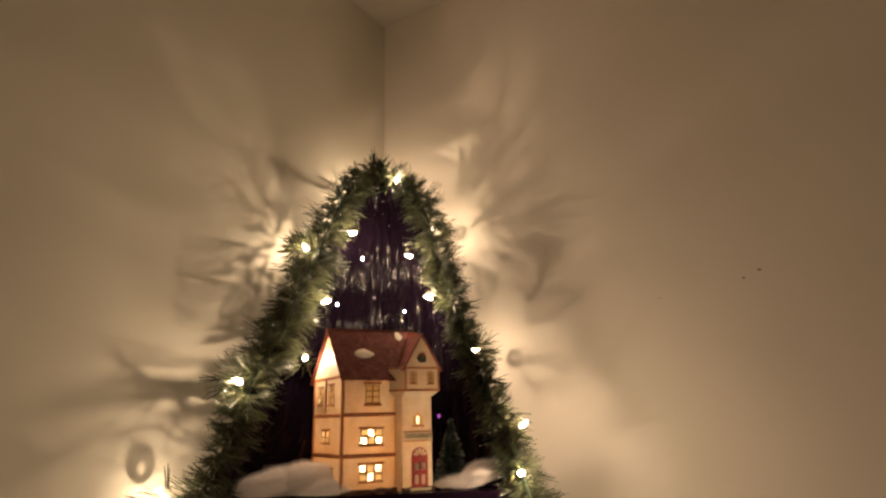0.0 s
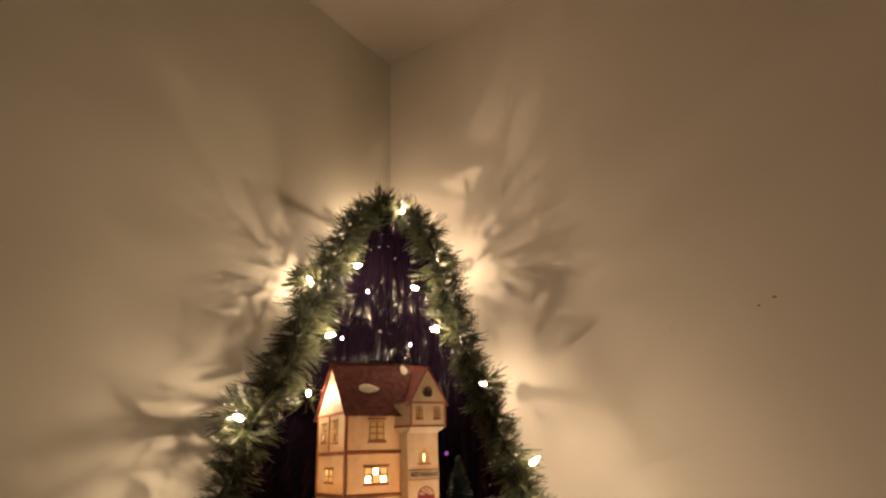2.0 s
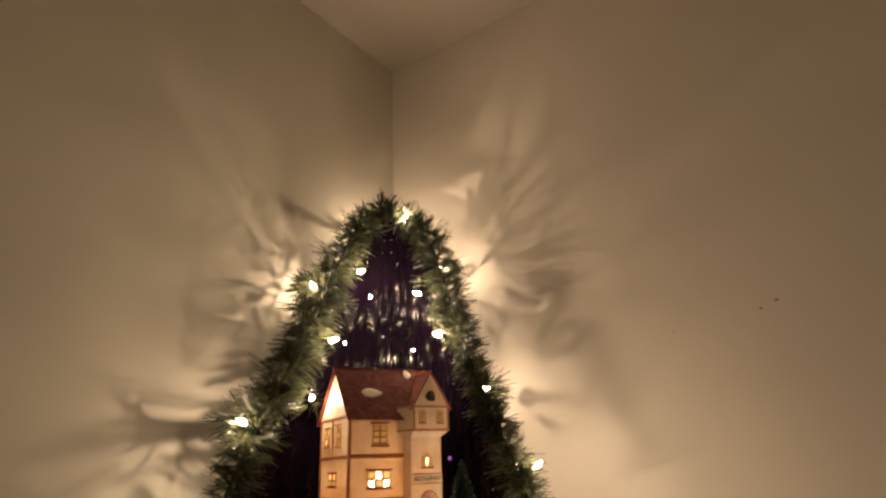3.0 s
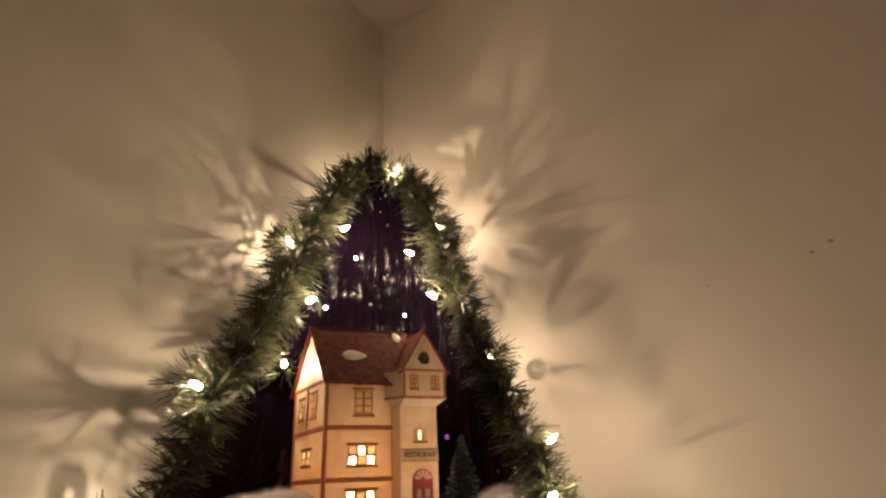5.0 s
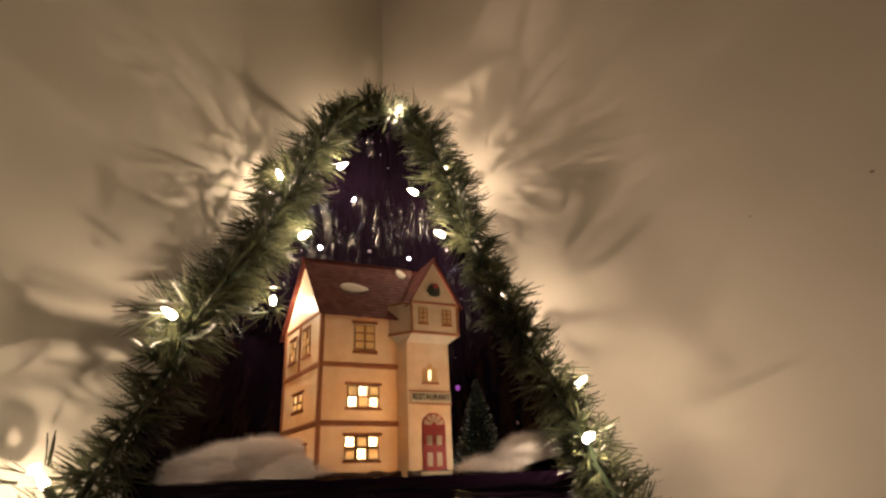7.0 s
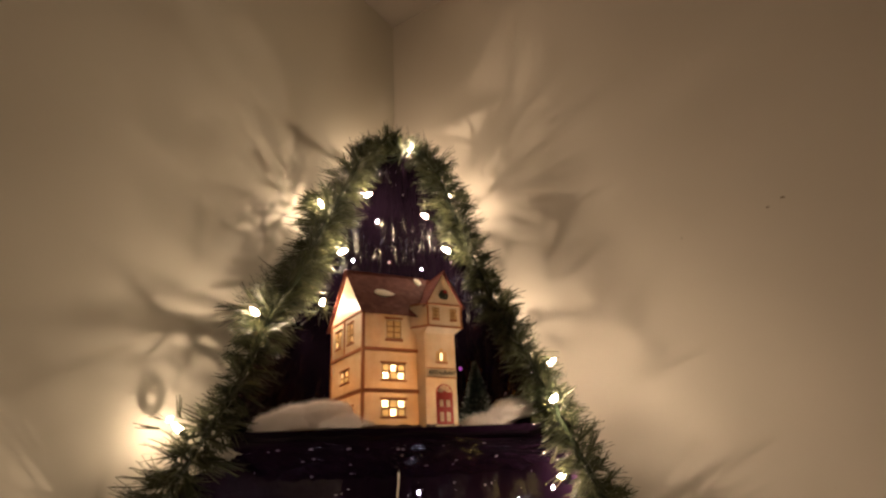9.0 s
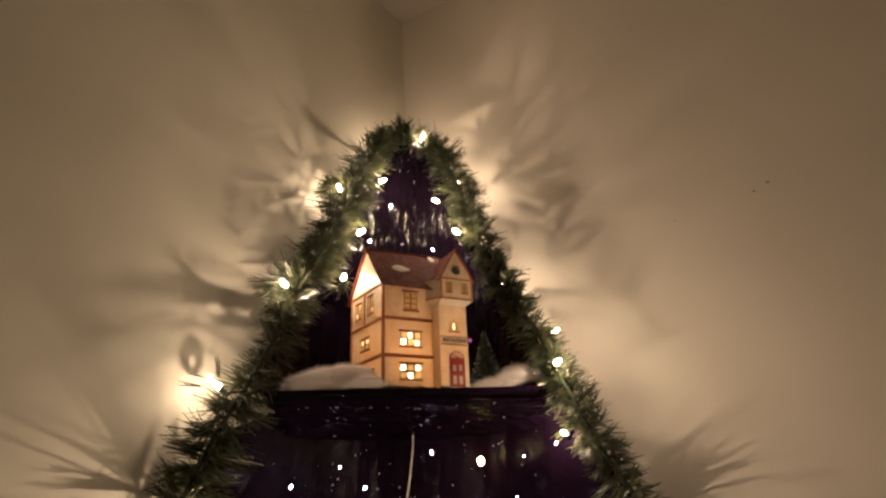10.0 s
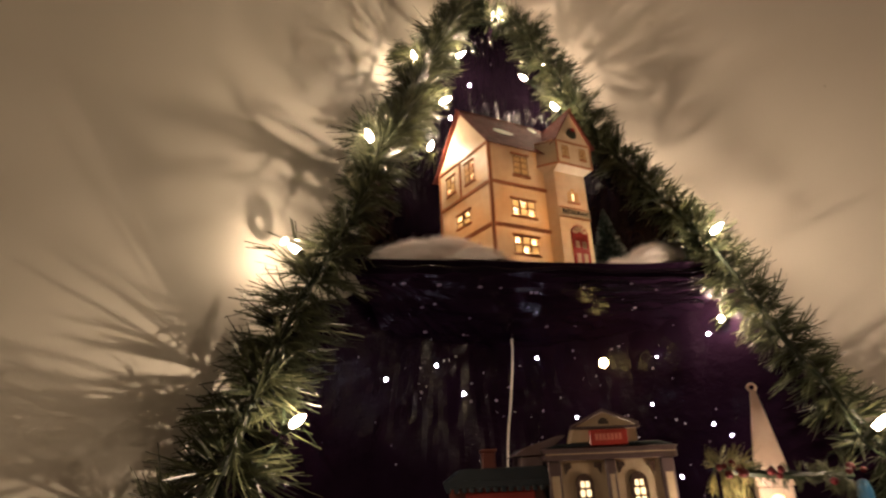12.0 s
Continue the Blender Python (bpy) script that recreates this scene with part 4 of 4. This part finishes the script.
def fairy_lights(places, label, material=PIN, size=1.0):
    root = thing("fairy_lights", places[0], label, "fairy lights", "fairy lights")
    base = Vector(places[0])
    for p in places:
        led = part("diode", PIN_MESH if material is PIN else PIN_MESH.copy(), material, root)
        led.matrix_basis = Matrix.Translation(Vector(p) - base) @ Matrix.Scale(size * random.uniform(0.8, 1.15), 4)
        led.data.materials[0] = material
    line = []
    for p, q in zip(places, places[1:]):
        p, q = Vector(p) - base + Vector((0, 0.004, 0.001)), Vector(q) - base + Vector((0, 0.004, 0.001))
        line += [p, p.lerp(q, 0.35) + Vector((random.uniform(-0.008, 0.008), 0.004, -0.016)), p.lerp(q, 0.7) + Vector((0, 0.004, -0.014))]
    line.append(Vector(places[-1]) - base + Vector((0, 0.004, 0.001)))
    if len(line) > 1:
        part("fine_wire", tube(spline([tuple(p) for p in line], 0.006), 0.00010, 4), BLACKWIRE, root)
    return root


fairy_lights([(-0.125, 0.915, 1.869), (-0.056, 0.900, 1.778), (-0.157, 0.876, 1.787)], "fine wire with small violet-white lights before the film")
fairy_lights([(-0.236, 0.768, 1.425), (-0.188, 0.828, 1.447), (-0.159, 0.858, 1.421), (-0.069, 0.897, 1.464), (-0.032, 0.888, 1.394), (0.089, 0.790, 1.462), (0.080, 0.800, 1.375)], "fine wire with small white lights under the shelf", PIN, 0.9)
fairy_lights([(0.058, 0.846, 1.328), (0.094, 0.796, 1.364), (0.042, 0.852, 1.401), (0.056, 0.852, 1.452)], "fine wire with small white lights low under the shelf", PIN, 0.62)
fairy_lights([(-0.003, 0.855, 1.448)], "single amber light under the shelf", YELLOW, 2.4)
VIOLET = lit("violet_lit_led", (0.50, 0.12, 0.80), 0.35)
fairy_lights([(-0.006, 0.880, 1.620)], "single dim violet light beside the house", VIOLET, 1.6)

# ---- under the shelf: cable, and the ceramic houses of the next tier ----
cable = thing("power_cable", (-0.118, 0.868, 1.345), "thin white lamp cable hanging under the shelf", "cable")
part("cable_run", tube(spline([(0.022, 0.037, 0.165), (0.022, 0.036, 0.131), (0.015, 0.030, 0.075), (0.006, 0.018, 0.025), (0.0, 0.0, -0.04), (-0.004, -0.01, -0.110)], 0.012), 0.0014, 8), WHITECABLE, cable, smooth=True)

TIER_Z = 1.226
shelf(TIER_Z, 0.017, [(-0.345, 0.640), (-0.20, 0.640), (-0.05, 0.640), (0.10, 0.640), (0.200, 0.660)], "corner_shelf", "wider corner shelf wrapped in dark purple film")
cotton(-0.055, 0.672, TIER_Z, 0.13, 0.025, 0.012, 0, 8.0, "flat layer of white cotton wool snow before the houses")


def slab(pts, y0, y1, bevel=0.0):
    """A flat outline (x, z) given depth from y0 to y1."""
    bm = bmesh.new()
    front, back = [bm.verts.new((x, y0, z)) for x, z in pts], [bm.verts.new((x, y1, z)) for x, z in pts]
    bm.faces.new(front)
    bm.faces.new(back[::-1])
    for k in range(len(pts)):
        bm.faces.new((front[k], front[(k + 1) % len(pts)], back[(k + 1) % len(pts)], back[k]))
    if bevel:
        bmesh.ops.bevel(bm, geom=list(bm.edges), offset=bevel, segments=1, affect="EDGES")
    return bm


def arch_ring(cx, half, z0, spring, segs=10):
    return [(cx - half, z0), (cx + half, z0)] + [(cx + half * math.cos(math.pi * k / segs), spring + half * math.sin(math.pi * k / segs)) for k in range(segs + 1)]


# ceramic hall with a red sign: x across its front, z from the shelf
hall = thing("ceramic_hall", (-0.0545, 0.700, TIER_Z), "lit ivory ceramic village hall with grey trim and red sign", "ceramic house")
part("front_wall", slab([(-0.041, 0), (0.041, 0), (0.041, 0.121), (-0.041, 0.121)], 0.0, 0.004), IVORY, hall)
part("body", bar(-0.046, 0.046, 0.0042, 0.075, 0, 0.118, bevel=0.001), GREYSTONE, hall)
for x0, x1 in ((-0.0495, -0.0395), (-0.0040, 0.0035), (0.0395, 0.0495)):
    part("pilaster", bar(x0, x1, -0.0045, 0.003, 0, 0.119, bevel=0.0008), GREYSTONE, hall)
    part("pilaster_panel", bar(x0 + 0.002, x1 - 0.002, -0.0052, -0.004, 0.01, 0.108, bevel=0.0003), IVORY, hall)
part("cornice", slab([(-0.052, 0.119), (0.052, 0.119), (0.0525, 0.1235), (-0.0525, 0.1235)], -0.0075, 0.078, 0.0006), GREYSTONE, hall)
part("cornice", slab([(-0.0505, 0.1240), (0.0505, 0.1240), (0.053, 0.1280), (-0.053, 0.1280)], -0.0095, 0.080, 0.0006), GREYSTONE, hall)
part("cornice_edge", bar(-0.0512, 0.0512, -0.0088, -0.004, 0.1232, 0.1243, bevel=0.0003), IVORY, hall, "thin pale cornice edge")
part("roof", slab([(-0.051, 0.1285), (0.051, 0.1285), (0.040, 0.1315), (-0.040, 0.1315)], -0.006, 0.076, 0.0006), TEAL, hall, "dark slate-coloured roof")
part("gable", slab([(-0.030, 0.1318), (0.024, 0.1318), (0.024, 0.1450), (-0.002, 0.1550), (-0.026, 0.1440)], -0.004, 0.012, 0.0006), IVORY, hall)
for pts in ([(-0.028, -0.005, 0.1440), (-0.002, -0.005, 0.1560)], [(0.026, -0.005, 0.1452), (-0.002, -0.005, 0.1560)]):
    part("gable_moulding", tube(pts, 0.0014, 6), GREYSTONE, hall)
part("gable_moulding", bar(-0.029, 0.027, -0.0058, 0.0, 0.1418, 0.1440, bevel=0.0005), GREYSTONE, hall)
part("vent", slab(arch_ring(-0.002, 0.0042, 0.1455, 0.1462), -0.0048, -0.003), INK, hall, "dark arched vent")
plate = part("sign_plate", bar(-0.0150, 0.0150, -0.0085, -0.0045, 0.1290, 0.1412, bevel=0.0009), SIGNRED, hall, "red sign plate")
for k in range(7):
    x = -0.0108 + 0.0031 * k
    part("sign_bar", bar(x, x + 0.0021, -0.0091, -0.0084, 0.1330, 0.1380), SIGNPALE, plate)
PANELIT = lit("lamp_lit_pane", (1.0, 0.80, 0.50), 1.25)
for cx in (-0.0218, 0.0205):
    frame_part = part("window", slab(arch_ring(cx, 0.0068, 0.050, 0.1025), -0.0018, 0.001, 0.0003), UMBER, hall, "dark arched window frame")
    for row in range(7):
        for x0, x1 in ((-0.0041, -0.0007), (0.0007, 0.0041)):
            z0 = 0.0605 + row * 0.0064
            top = z0 + 0.0050
            if row == 6:
                x0, x1, top = x0 * 0.80, x1 * 0.80, z0 + 0.0046
            part("pane", bar(cx + x0, cx + x1, -0.0026, -0.0014, z0, top, bevel=0.0008), PANELIT, frame_part)
    for side in (-1, 1):
        part("bracket", slab([(cx + side * 0.0150, 0.1165), (cx + side * 0.0098, 0.1172), (cx + side * 0.0088, 0.1140), (cx + side * 0.0118, 0.1125), (cx + side * 0.0140, 0.1085)][::side], -0.0022, 0.001, 0.0003), UMBER, hall)
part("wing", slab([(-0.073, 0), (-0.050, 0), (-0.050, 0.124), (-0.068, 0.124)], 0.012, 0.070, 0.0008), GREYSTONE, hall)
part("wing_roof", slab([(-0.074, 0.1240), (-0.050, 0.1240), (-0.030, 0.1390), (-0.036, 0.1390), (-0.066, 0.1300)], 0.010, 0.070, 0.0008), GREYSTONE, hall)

# low shop with a teal roof
shop = thing("ceramic_shop", (-0.145, 0.705, TIER_Z), "brick red ceramic shop with a scalloped teal roof edge", "ceramic house")
part("body", bar(-0.036, 0.038, 0.0, 0.060, 0, 0.1055, bevel=0.001), BRICKRED, shop)
part("roof", slab([(-0.042, 0.106), (0.042, 0.106), (0.040, 0.1165), (-0.028, 0.1160)], -0.006, 0.066, 0.001), TEAL, shop, "dark teal roof")
part("fascia", bar(-0.041, 0.041, -0.008, -0.004, 0.1015, 0.1075, bevel=0.0006), TEAL, shop)
for k in range(13):
    part("scallop", bar(-0.0395 + 0.0061 * k, -0.0355 + 0.0061 * k, -0.0088, -0.0062, 0.0985, 0.1030, bevel=0.0008), TEAL, shop)
part("chimney", bar(-0.008, 0.003, 0.020, 0.032, 0.114, 0.1285, bevel=0.0008), BRICKRED, shop, "short brick chimney")
part("shop_board", bar(-0.024, 0.030, -0.0030, 0.001, 0.086, 0.0985, bevel=0.0008), SIGNRED, shop, "red board")
part("chimney_cap", bar(-0.0095, 0.0045, 0.0185, 0.0335, 0.1285, 0.1312, bevel=0.0006), BRICKRED, shop)

# church with a tall pale spire, its foot wound with a small berried garland
church = thing("ceramic_church", (0.0735, 0.705, TIER_Z), "pale ceramic church with a tall spire ringed at its tip", "ceramic house", "", -20)
part("tower", bar(-0.0125, 0.0125, -0.0125, 0.0125, 0, 0.094, bevel=0.001), SPIRE, church)
bm = bmesh.new()
ring = [bm.verts.new((x, y, 0.0942)) for x, y in ((-0.0138, -0.0138), (0.0138, -0.0138), (0.0118, 0.0125), (-0.0118, 0.0125))]
tip = [bm.verts.new((x - 0.0005, y - 0.009, 0.1660)) for x, y in ((-0.0022, -0.0022), (0.0022, -0.0022), (0.0019, 0.0022), (-0.0019, 0.0022))]
for k in range(4):
    bm.faces.new((ring[k], ring[(k + 1) % 4], tip[(k + 1) % 4], tip[k]))
bm.faces.new(tip)
bm.faces.new(ring[::-1])
part("spire", bm, SPIRE, church, "tall pale four-sided spire")
bm = tube([(-0.0005 + 0.0029 * math.cos(a), -0.009, 0.1695 + 0.0029 * math.sin(a)) for a in [2 * math.pi * k / 16 for k in range(17)]], 0.0011, 6)
part("tip_ring", bm, SPIRE, church, "small ring", True)
part("window", slab(arch_ring(0.0, 0.0052, 0.070, 0.0835), -0.0142, -0.0120), PANELIT, church, "lit arched window")

tuft_line = spline([(0.020, 0.684, 1.336, 0.020), (0.028, 0.678, 1.334, 0.022), (0.038, 0.676, 1.331, 0.019)], 0.003)
tuft = garland("berry_garland", tuft_line, 1500, "round yellow-green needle tuft with dark red berries", (), STRAW, 22, 0.94, 0.36)
sprig_line = spline([(0.040, 0.676, 1.331, 0.010), (0.062, 0.671, 1.3285, 0.010), (0.085, 0.672, 1.327, 0.011), (0.105, 0.678, 1.327, 0.016), (0.128, 0.690, 1.326, 0.028)], 0.004)
sprig = garland("berry_garland", sprig_line, 600, "thin dark green garland with red berries round the church", (), None, 14, 0.94, 0.42)
for owner, line, count in ((tuft, tuft_line, 7), (sprig, sprig_line, 8)):
    for k in range(count):
        n = line[(k * 37 + 3) % len(line)]
        bm = bmesh.new()
        bmesh.ops.create_icosphere(bm, subdivisions=2, radius=random.uniform(0.0022, 0.0036))
        berry = part("berry", bm, BERRYRED, owner, "dark red berry", True)
        berry.location = Vector(n[:3]) + Vector((random.uniform(-0.007, 0.007), -random.uniform(0.010, 0.018), random.uniform(-0.006, 0.006))) - owner.matrix_basis.translation

ornament = thing("blue_ornament", (0.1420, 0.700, TIER_Z), "small blue glazed ornament on the lower shelf", "ornament")
part("body", lathe([(0, 0), (0.009, 0), (0.010, 0.03), (0.006, 0.07), (0.0055, 0.088), (0.0035, 0.0955), (0, 0.097)], 12), BLUE, ornament, smooth=True)
